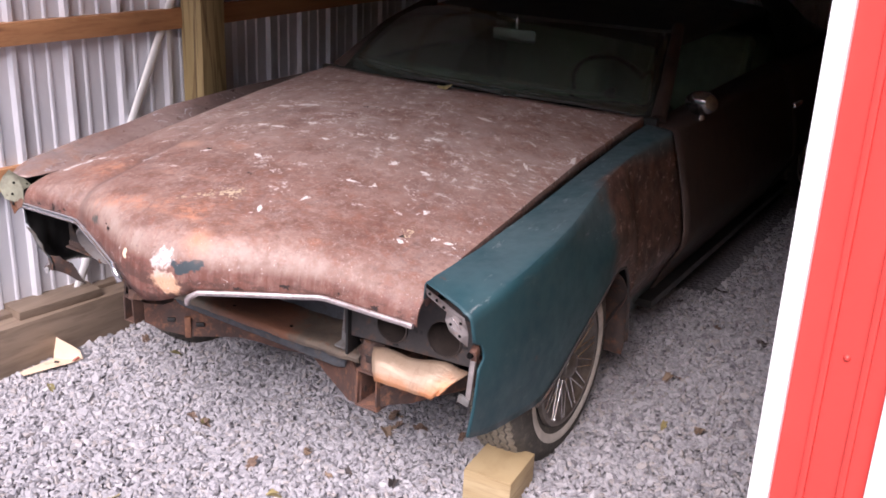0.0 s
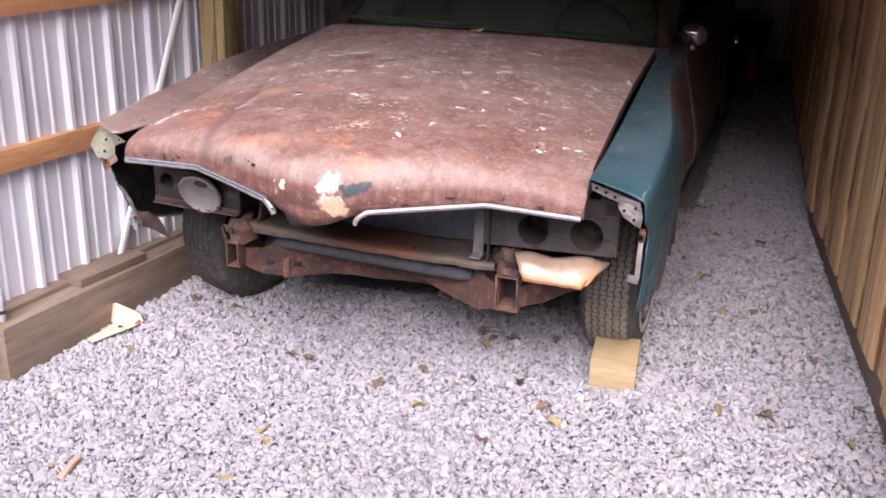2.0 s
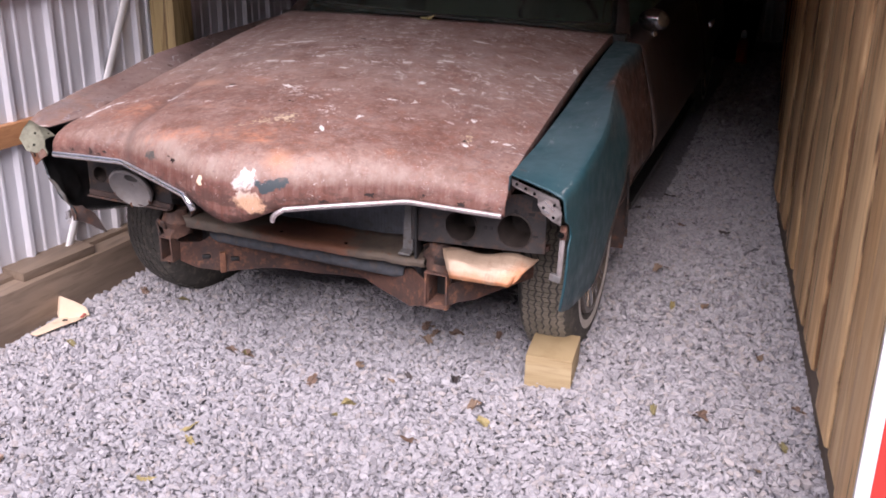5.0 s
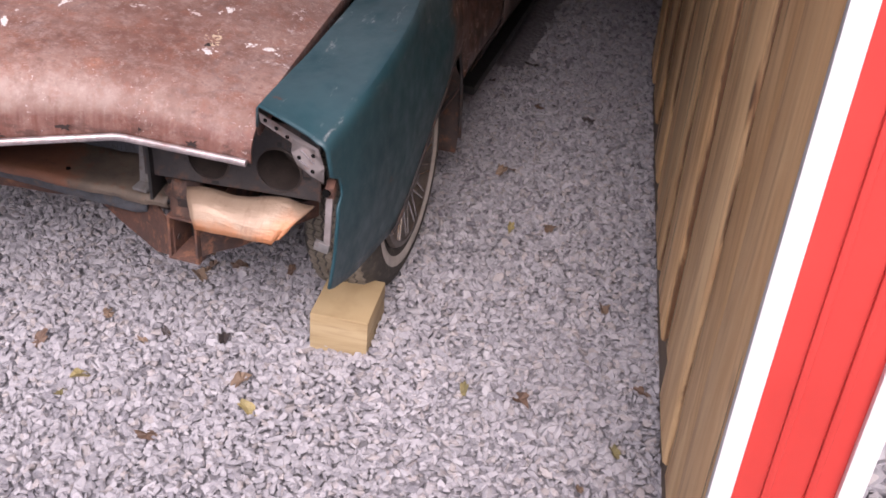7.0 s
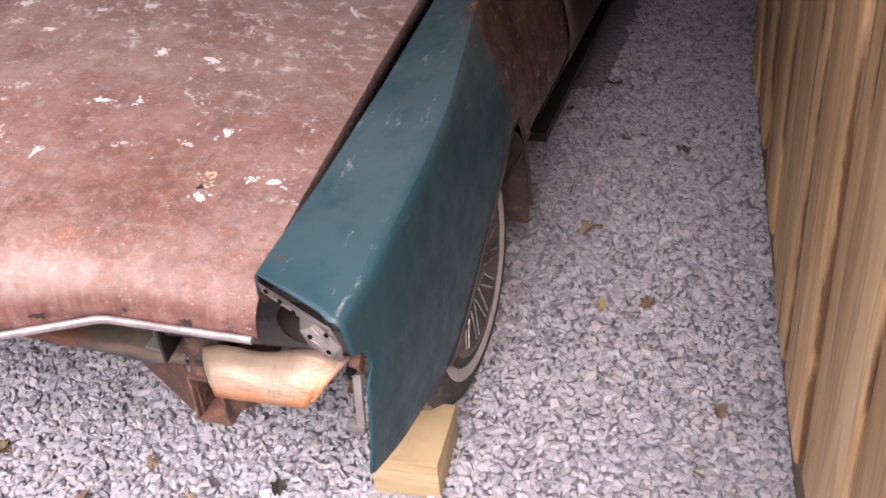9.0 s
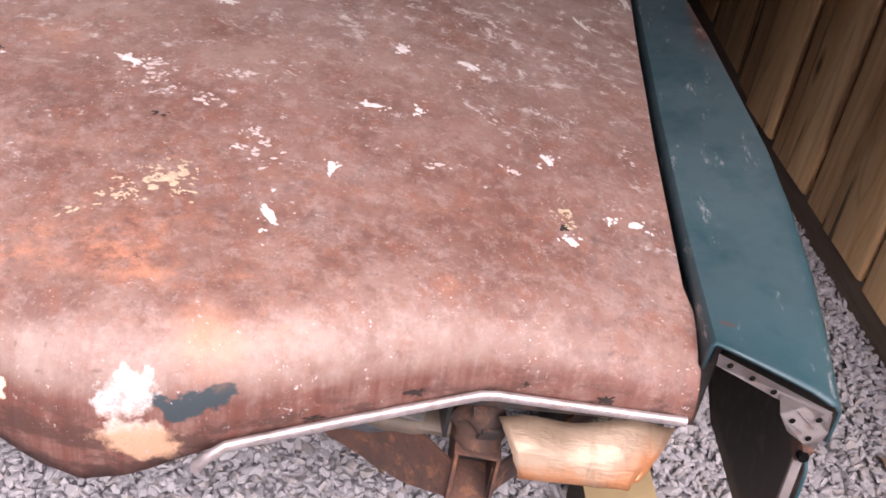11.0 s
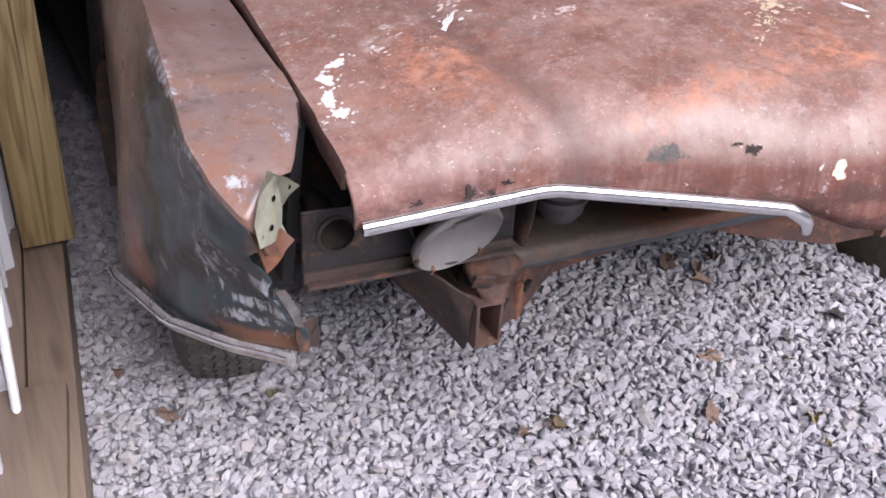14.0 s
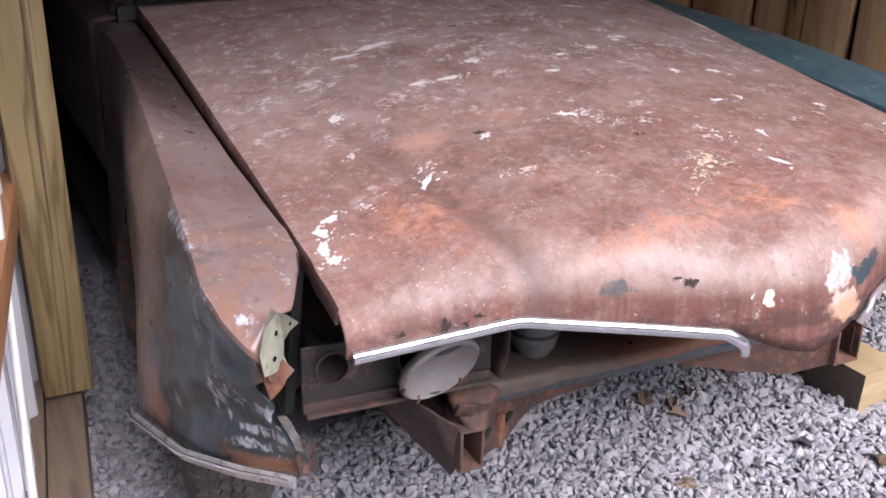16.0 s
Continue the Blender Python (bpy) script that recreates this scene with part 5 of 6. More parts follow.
def lamp_panel(sgn):
    """Sheet panel with two lamp holes cut through it."""
    bm = bmesh.new()
    holes = [(0.600, 0.610, 0.05), (0.768, 0.611, 0.053)] if sgn > 0 else [(0.575, 0.605, 0.05), (0.745, 0.608, 0.029)]
    x0, x1, z0, z1 = 0.44, 0.865 if sgn > 0 else 0.80, 0.545, 0.73 if sgn > 0 else 0.655
    n, k = 100, 44
    xs, zs = np.linspace(x0, x1, n), np.linspace(z0, z1, k)
    made = {}

    def vert(i, j):
        if (i, j) not in made:
            x, z = xs[i], zs[j]
            for cx, cz, r in holes:
                d = math.hypot(x - cx, z - cz)
                if abs(d - r) < 0.0045 and d > 0:
                    x, z = cx + (x - cx) * r / d, cz + (z - cz) * r / d
            made[i, j] = bm.verts.new((sgn * x, 0.21 + 0.08 * x, z))
        return made[i, j]

    for i in range(n - 1):
        for j in range(k - 1):
            cx, cz = (xs[i] + xs[i + 1]) / 2, (zs[j] + zs[j + 1]) / 2
            if all(math.hypot(cx - hx, cz - hz) > r - 0.001 for hx, hz, r in holes):
                bm.faces.new((vert(i, j), vert(i + 1, j), vert(i + 1, j + 1), vert(i, j + 1)))
    bmesh.ops.recalc_face_normals(bm, faces=bm.faces[:])
    me = bpy.data.meshes.new("lamp_panel")
    bm.to_mesh(me)
    bm.free()
    p = link("lamp_panel", flatten(me), GREY_RUST if sgn > 0 else SCUFFED, car, "grey rusting headlamp panel with two round holes", solid=0.004)
    for cx, cz, r in holes:
        rows = []
        for y, q in ((-0.008, r - 0.001), (-0.006, r + 0.004), (0.003, r + 0.002), (0.11, r - 0.01), (0.115, 0.002)):
            rows.append([(sgn * (cx + q * math.cos(a)), 0.21 + 0.08 * cx + y, cz + q * math.sin(a)) for a in np.linspace(0, 2 * math.pi, 28, endpoint=False)])
        v, f = grid(rows, True)
        link("lamp_bucket", flatten(mesh_of("lamp_bucket", v, f), 70), BUCKET, p, "dark empty lamp bucket")
    for x, z, w, h in ((0.677, 0.612, 0.006, 0.006), (0.695, 0.612, 0.005, 0.006), (0.61, 0.552, 0.012, 0.004), (0.77, 0.675, 0.006, 0.006), (0.815, 0.67, 0.014, 0.005), (0.83, 0.60, 0.012, 0.004), (0.825, 0.70, 0.03, 0.018)):
        if sgn < 0 and x > 0.75:
            continue
        part("slot", box(pose(sgn * x, 0.208 + 0.08 * x, z), (2 * w, 0.005, 2 * h), 0.001), BLACK, p)
    # rusted lower rail of the panel
    bm = bmesh.new()
    if sgn < 0:
        add_box(bm, pose(-0.622, 0.2575, 0.535, 0, 0, -4.6), (0.36, 0.016, 0.022), 0.004)
        add_box(bm, pose(-0.622, 0.250, 0.526, 0, 0, -4.6), (0.355, 0.03, 0.008), 0.003)
    else:
        add_box(bm, pose(0.655, 0.305, 0.55, 0, 0, 4.6), (0.43, 0.03, 0.018), 0.005)
    for q in bm.verts:
        q.co += noise.noise_vector(q.co * 22) * 0.003
    part("lower_rail", bm, RUST_DARK if sgn < 0 else RUST, p, "rusted lower lamp rail")
    return p


def build_front():
    for sgn in (-1, 1):
        lamp_panel(sgn)
    # off-white lamp bowl hanging loose at the left
    pale = mat_plain("grey_white_bowl", (0.22, 0.205, 0.20), 0.5, 0.1, 0.2, 14.0, dirt=(0.19, 0.15, 0.13))
    m = pose(-0.57, 0.197, 0.598, 28, 0, 4) @ Matrix.Diagonal((0.92, 1.0, 1.06, 1))
    prof = [(0.079, 0.012), (0.081, -0.002), (0.077, -0.006), (0.072, 0.0), (0.055, 0.012), (0.03, 0.018), (0.012, 0.020), (0.001, 0.020)]
    v, f = lathe([(r, -h) for r, h in prof], 32, m @ pose(0, 0, 0, 0, 0, -90))
    b = link("lamp_bowl", flatten(mesh_of("lamp_bowl", v, f), 50), pale, car, "loose off-white headlamp bowl", solid=0.002)
    bm = bmesh.new()
    bmesh.ops.create_cone(bm, cap_ends=True, segments=20, radius1=0.03, radius2=0.03, depth=0.004, matrix=m @ pose(0.012, 0.013, 0.034, 105, 0, 0) @ Matrix.Diagonal((1.0, 0.6, 1, 1)))
    part("bowl_hole", bm, BLACK, b)
    for a in (200, 250, 320):
        part("clip", box(m @ pose(0.079 * math.cos(radians(a)), -0.004, 0.079 * math.sin(radians(a))), (0.006, 0.012, 0.016), 0.001), RUST, b)
    # radiator with fins
    r = part("radiator", box(pose(0.0, 0.475, 0.53), (0.82, 0.05, 0.40), 0.004), DUST_BLACK, car, "dark dusty radiator")
    finmat = mat_plain("radiator_fins", (0.17, 0.185, 0.215), 0.5, 0.2, 0.2, 30.0, dirt=(0.11, 0.10, 0.10))
    for i in range(66):
        part("fin", box(pose(-0.39 + i * 0.012, 0.445, 0.53), (0.0112, 0.012, 0.37)), finmat, r)
    for x in (-0.43, 0.43):
        part("radiator_tank", box(pose(x, 0.455, 0.54), (0.05, 0.07, 0.42), 0.012), GREY_RUST, r)
    bm = bmesh.new()
    for r0, r1, depth, z in ((0.034, 0.034, 0.024, 0.490), (0.044, 0.047, 0.022, 0.512), (0.050, 0.050, 0.012, 0.528), (0.050, 0.046, 0.10, 0.584)):
        bmesh.ops.create_cone(bm, cap_ends=True, segments=28, radius1=r0, radius2=r1, depth=depth, matrix=pose(-0.272, 0.355, z))
    can = part("vacuum_canister", bm, CANISTER, car, "grey canister standing on the cradle shelf")
    bm = bmesh.new()
    bmesh.ops.create_cone(bm, cap_ends=True, segments=28, radius1=0.051, radius2=0.051, depth=0.008, matrix=pose(-0.272, 0.355, 0.537))
    part("canister_clamp", bm, GREY_RUST, can, "thin clamp round the canister")
    rows = [[(-0.395 + 0.018 * math.sin(k * 2.6) + 0.004 * noise.noise((k * 5, j, 1)), 0.275 + 0.12 * j, 0.482 + 0.15 * k) for j in np.linspace(0, 1, 6)] for k in np.linspace(0, 1, 9)]
    v, f = grid(rows)
    link("support_plate", flatten(mesh_of("support_plate", v, f), 50), RUST_DARK, car, "dark curved radiator side plate", solid=0.005)
    # strap with a turned foot at the right end of the radiator
    bm = bmesh.new()
    add_box(bm, pose(0.410, 0.300, 0.560, -6, 0, -6), (0.036, 0.008, 0.15), 0.002)
    add_box(bm, pose(0.410, 0.284, 0.487, 8, 0, -6), (0.04, 0.05, 0.008), 0.002)
    part("radiator_strap", bm, GREY_TIN, car, "grey steel strap with a turned foot")
    part("side_shield", box(pose(0.452, 0.30, 0.60, 0, 0, 8), (0.008, 0.16, 0.22), 0.002), BLACK, car, "dark side shield of the radiator")
    # cradle bar: a tan shelf with a turned front lip, rusted through the middle
    rows = []
    for x in np.linspace(-0.43, 0.475, 90):
        dent = 0.004 * noise.noise((x * 14, 5.0, 1)) + 0.002 * noise.noise((x * 40, 2.0, 1))
        y0, zb = 0.262, lerp(x, ((-0.43, 0.486), (-0.25, 0.478), (0.0, 0.466), (0.2, 0.462), (0.475, 0.464)))
        h = lerp(x, ((-0.43, 0.028), (-0.1, 0.020), (0.1, 0.018), (0.475, 0.020)))
        rows.append([(x, y0 + 0.165, zb + 0.016 + dent), (x, y0 + 0.15, zb + 0.006), (x, y0 + 0.10, zb + 0.004 + dent), (x, y0 + 0.05, zb + 0.006 + 0.5 * dent), (x, y0 + 0.012, zb + 0.008 + 0.5 * dent), (x, y0 + 0.004, zb + 0.003), (x, y0, zb - 0.004),
                     (x, y0 + 0.001 + dent, zb - 0.6 * h), (x, y0 + 0.005 + dent, zb - h + 0.4 * dent), (x, y0 + 0.02, zb - h - 0.003)])
    v, f = grid(rows)
    bar = link("shelf_bar", flatten(mesh_of("shelf_bar", v, f), 40), BAR_RUST, car, "olive-tan cradle shelf rusted brown in the middle", solid=0.005)
    for x in (-0.06, 0.33, -0.30, 0.18):
        bm = bmesh.new()
        bmesh.ops.create_cone(bm, cap_ends=True, segments=10, radius1=0.006, radius2=0.006, depth=0.006, matrix=pose(x, 0.31, 0.472 - 0.02 * x))
        part("bolt_hole", bm, HOLE, bar)
    tube("lower_tube", [(-0.372, 0.365, 0.408), (-0.347, 0.37, 0.406), (0.01, 0.36, 0.399), (0.342, 0.345, 0.392), (0.377, 0.347, 0.390)], [0.018, 0.030, 0.030, 0.029, 0.02], mat_plain("slate_tube", (0.085, 0.092, 0.105), 0.85, 0.1, 0.4, 24.0, dirt=(0.15, 0.115, 0.09), depth=0.003), car, "slate-grey cooler tube")
    # pierced lug at the tube's end
    bm = bmesh.new()
    ring(bm, pose(0.395, 0.342, 0.388), 0.007, 0.016, 20)
    bmesh.ops.solidify(bm, geom=bm.faces[:], thickness=0.008)
    part("tube_eye", bm, GREY_TIN, car, "pierced end lug")
    bm = bmesh.new()
    add_box(bm, pose(0.02, 0.66, 0.28), (0.95, 0.20, 0.10), 0.02)
    part("cross_member", bm, RUST_DARK, car, "dark rusted frame cross-member")

    def plate(name, pts, material, parent, label="", thick=0.006, rough=0.004):
        bm = bmesh.new()
        bm.faces.new([bm.verts.new(p) for p in pts])
        bmesh.ops.triangulate(bm, faces=bm.faces[:])
        bmesh.ops.subdivide_edges(bm, edges=bm.edges[:], cuts=2)
        for q in bm.verts:
            q.co += noise.noise_vector(q.co * 14) * rough
        bmesh.ops.recalc_face_normals(bm, faces=bm.faces[:])
        bmesh.ops.solidify(bm, geom=bm.faces[:], thickness=thick)
        return part(name, bm, material, parent, label)

    apron = plate("apron", [(-0.445, 0.27, 0.40), (-0.45, 0.275, 0.325), (-0.41, 0.32, 0.285), (-0.33, 0.375, 0.265), (-0.19, 0.475, 0.262), (0.05, 0.51, 0.258), (0.20, 0.52, 0.262), (0.20, 0.52, 0.36), (-0.15, 0.48, 0.36), (-0.31, 0.40, 0.35), (-0.39, 0.35, 0.375)], RUST, car, "rust-brown lower apron between the frame horns")
    part("apron_rib", box(pose(-0.335, 0.366, 0.300, 0, 0, 34), (0.022, 0.014, 0.078), 0.004), RUST_ORANGE, apron, "orange rusted rib")
    for x, z in ((-0.385, 0.325), (-0.30, 0.31)):
        part("apron_hole", box(pose(x, 0.338 + 0.62 * (x + 0.385), z, 0, 0, 32), (0.03, 0.012, 0.016), 0.005), BLACK, apron)
    plate("apron", [(0.495, 0.25, 0.405), (0.497, 0.25, 0.325), (0.41, 0.31, 0.283), (0.30, 0.37, 0.29), (0.17, 0.44, 0.305), (0.10, 0.47, 0.30), (0.12, 0.47, 0.36), (0.30, 0.39, 0.375), (0.42, 0.32, 0.41)], RUST, car, "rust-brown gusset running in from the frame horn")
    plate("outer_gusset", [(0.560, 0.25, 0.40), (0.560, 0.25, 0.335), (0.63, 0.33, 0.335), (0.78, 0.47, 0.38), (0.78, 0.47, 0.43), (0.63, 0.32, 0.42)], RUST, car, "rusted outer gusset of the frame")
    plate("outer_gusset", [(-0.505, 0.24, 0.43), (-0.505, 0.25, 0.345), (-0.500, 0.275, 0.300), (-0.535, 0.36, 0.330), (-0.585, 0.47, 0.40), (-0.590, 0.40, 0.455), (-0.545, 0.28, 0.455)], RUST_DARK, car, "rusted outer gusset of the frame")
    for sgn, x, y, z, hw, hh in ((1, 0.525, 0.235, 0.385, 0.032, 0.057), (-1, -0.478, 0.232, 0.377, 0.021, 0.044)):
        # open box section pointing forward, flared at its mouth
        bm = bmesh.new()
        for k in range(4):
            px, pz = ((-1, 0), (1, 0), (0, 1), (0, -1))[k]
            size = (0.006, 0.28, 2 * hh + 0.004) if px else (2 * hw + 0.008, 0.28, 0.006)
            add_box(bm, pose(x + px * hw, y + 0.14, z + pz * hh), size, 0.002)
        for q in bm.verts:
            d = max(0, 1 - (q.co.y - y) / 0.06)
            q.co += noise.noise_vector(q.co * 26) * 0.006 * d
            q.co.x += (q.co.x - x) * 0.1 * d
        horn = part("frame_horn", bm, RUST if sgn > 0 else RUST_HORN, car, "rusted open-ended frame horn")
        # black plate set in the horn's mouth in place of its inner shade
        part("inner_shade_plate", box(pose(x, y + 0.1, z), (2 * hw - 0.006, 0.004, 2 * hh - 0.01)), BLACK, horn)
        # swollen mount: a squat rusted collar with a cap and a bolt on it
        rows = []
        for k in range(13):
            a = k / 12
            rr = 0.046 - 0.012 * a + 0.008 * math.exp(-((a - 0.55) / 0.12) ** 2)
            rows.append([(x + 0.026 * (sgn < 0) - 0.004 + rr * math.cos(t) * (1.0 + 0.14 * math.sin(3 * t + k * 0.5)), y + 0.05 + rr * math.sin(t) * (1 + 0.1 * math.sin(2 * t + k * 0.5)), z + hh + 0.003 + 0.09 * a) for t in np.linspace(0, 2 * math.pi, 26, endpoint=False)])
        rows = [[Vector(p) + noise.noise_vector(Vector(p) * 30) * 0.012 + noise.noise_vector(Vector(p) * 80) * 0.005 for p in r] for r in rows]
        v, f = grid(rows, True)
        f.append(tuple(range(len(v) - 26, len(v))))
        link("bumper_mount", flatten(mesh_of("bumper_mount", v, f), 45), RUST_HORN, horn, "swollen rusty bumper mount")
        part("mount_tab", box(pose(x + sgn * 0.012, y + 0.01, z + hh + 0.045, 24, 8, sgn * 14), (0.036, 0.008, 0.034), 0.003), RUST_DARK, horn, "bent rusty tab")
        part("mount_tab", box(pose(x - sgn * 0.05, y + 0.07, z + hh + 0.06, 10, -20, sgn * 40), (0.03, 0.006, 0.036), 0.002), RUST_DARK, horn)
        for dx, dz in ((-hw - 0.004, -0.02), (hw + 0.004, 0.03), (0.0, hh + 0.1)):
            bm = bmesh.new()
            bmesh.ops.create_cone(bm, cap_ends=True, segments=6, radius1=0.010, radius2=0.009, depth=0.014, matrix=pose(x + dx, y + 0.04, z + dz, 0, 90 if abs(dx) > 0 else 0, 0))
            part("bolt", bm, RUST_DARK, horn)
        bm = bmesh.new()
        add_box(bm, pose(sgn * 0.50, 0.95, 0.33, 0, 0, -sgn * 4), (0.09, 0.9, 0.11), 0.008)
        part("chassis_rail", bm, RUST_DARK, car, "dark rusted chassis rail")
        tube("suspension_arm", [(sgn * 0.45, 0.86, 0.30), (sgn * 0.6, 0.84, 0.25), (sgn * 0.72, 0.86, 0.24)], [0.035, 0.03, 0.035], RUST_DARK, car, "dark suspension arm")
    # copper-toned splash panel, torn at its outer end
    tl, tr, bl, br = Vector((0.545, 0.242, 0.533)), Vector((0.845, 0.288, 0.529)), Vector((0.590, 0.182, 0.461)), Vector((0.795, 0.200, 0.452))
    rows = []
    for i in range(21):
        k = i / 20
        top, bot = tl.lerp(tr, k), bl.lerp(br, k)
        top = top + Vector((0, 0, 0.006 * math.sin(k * 11)))
        if k > 0.9:
            bot = bot + Vector((-0.006, 0.01, 0.012 * (k - 0.9) * 10))
        row = []
        for j in range(9):
            m = j / 8
            p = top.lerp(bot, m)
            p += Vector((0.003 * noise.noise((m * 6, k, 3)) * (k > 0.93 or k < 0.06), -0.010 * math.sin(math.pi * m), (0.012 - 0.008 * k) * math.sin(math.pi * m) + 0.003 * noise.noise((k * 7, m * 3, 1))))
            row.append(p)
        rows.append(row)
    v, f = grid(rows)
    link("splash_panel", flatten(mesh_of("splash_panel", v, f), 60), COPPER, car, "torn copper-toned splash panel", solid=0.003)


def wheel(x, y, z, sgn, steer=0.0, tread=TREAD, radius=0.342):
    m = pose(x, y, z, 0, 0, steer)
    hw = 0.098
    prof = [(0.195, -hw * 0.82), (0.23, -hw), (0.28, -hw * 1.05), (0.318, -hw * 0.9), (0.334, -hw * 0.74), (radius, -hw * 0.5), (radius + 0.002, 0), (radius, hw * 0.5), (0.334, hw * 0.74), (0.318, hw * 0.9), (0.28, hw * 1.05), (0.23, hw), (0.195, hw * 0.82)]
    v, f = lathe([(0.19, -0.08), (0.165, -0.07), (0.16, 0.05), (0.19, 0.078)], 32, m)
    w = link("wheel", flatten(mesh_of("wheel", v, f), 40), DUST_BLACK, car, "steel wheel with wire-style cover and whitewall tyre")
    v, f = lathe(prof, 56, m)
    link("tyre", flatten(mesh_of("tyre", v, f), 40), RUBBER, w, "dusty whitewall tyre")
    # zigzag tread ribs
    verts, faces = [], []
    count = 120
    for row in range(6):
        off = (row - 2.5) * 0.0245
        for k in range(count):
            a0, a1 = 2 * math.pi * k / count, 2 * math.pi * (k + 0.86) / count
            zig = 0.0036 if k % 2 else -0.0036
            base = len(verts)
            for a, rr in ((a0, radius - 0.004), (a1, radius - 0.004), (a0, radius + 0.006), (a1, radius + 0.006)):
                for s in (-1, 1):
                    q = off + s * 0.0088 + (zig if a == a0 else -zig)
                    rad = rr - 0.5 * abs(q) ** 2 / 0.3
                    verts.append(m @ Vector((q, rad * math.cos(a), rad * math.sin(a))))
            faces += [tuple(base + i for i in q) for q in ((4, 5, 7, 6), (0, 4, 6, 2), (1, 3, 7, 5), (0, 1, 5, 4), (2, 6, 7, 3))]
    link("tread", mesh_of("tread", verts, [tuple(q) for q in faces], False), tread, w, "dusty zigzag tread")
    s = sgn
    v, f = lathe([(0.232, s * (hw + 0.0015)), (0.242, s * (hw * 1.03 + 0.003)), (0.256, s * (hw * 1.04 + 0.003)), (0.262, s * (hw * 1.04 + 0.001))], 56, m)
    link("whitewall", flatten(mesh_of("whitewall", v, f), 40), WHITEWALL, w, "grubby white sidewall band")
    v, f = lathe([(0.21, s * 0.094), (0.205, s * 0.106), (0.19, s * 0.108), (0.178, s * 0.098), (0.12, s * 0.072), (0.06, s * 0.066), (0.052, s * 0.085), (0.04, s * 0.112), (0.018, s * 0.122), (0.002, s * 0.123)], 40, m)
    cap = link("wheel_cover", flatten(mesh_of("wheel_cover", v, f), 40), mat_plain("dull_cover", (0.22, 0.20, 0.18), 0.4, 0.8, 0.3, 30.0, dirt=(0.12, 0.09, 0.07)), w, "dull chromed wire-style cover")
    for k in range(28):
        a = 2 * math.pi * k / 28
        b = a + (0.28 if k % 2 else -0.28)
        p0 = m @ Vector((s * 0.088, 0.055 * math.cos(a), 0.055 * math.sin(a)))
        p1 = m @ Vector((s * 0.104, 0.185 * math.cos(b), 0.185 * math.sin(b)))
        tube("spoke", [p0, p1], 0.0028, CHROME, w, sides=5)
    return w


def build_wheels():
    wheel(0.815, 0.815, 0.35, 1)
    wheel(-0.775, 0.92, 0.275, -1, -14.0, RUBBER)
    for sgn in (1, -1):
        wheel(sgn * 0.82, 3.95, ground_z(sgn * 0.82, 3.95) + 0.35, sgn)


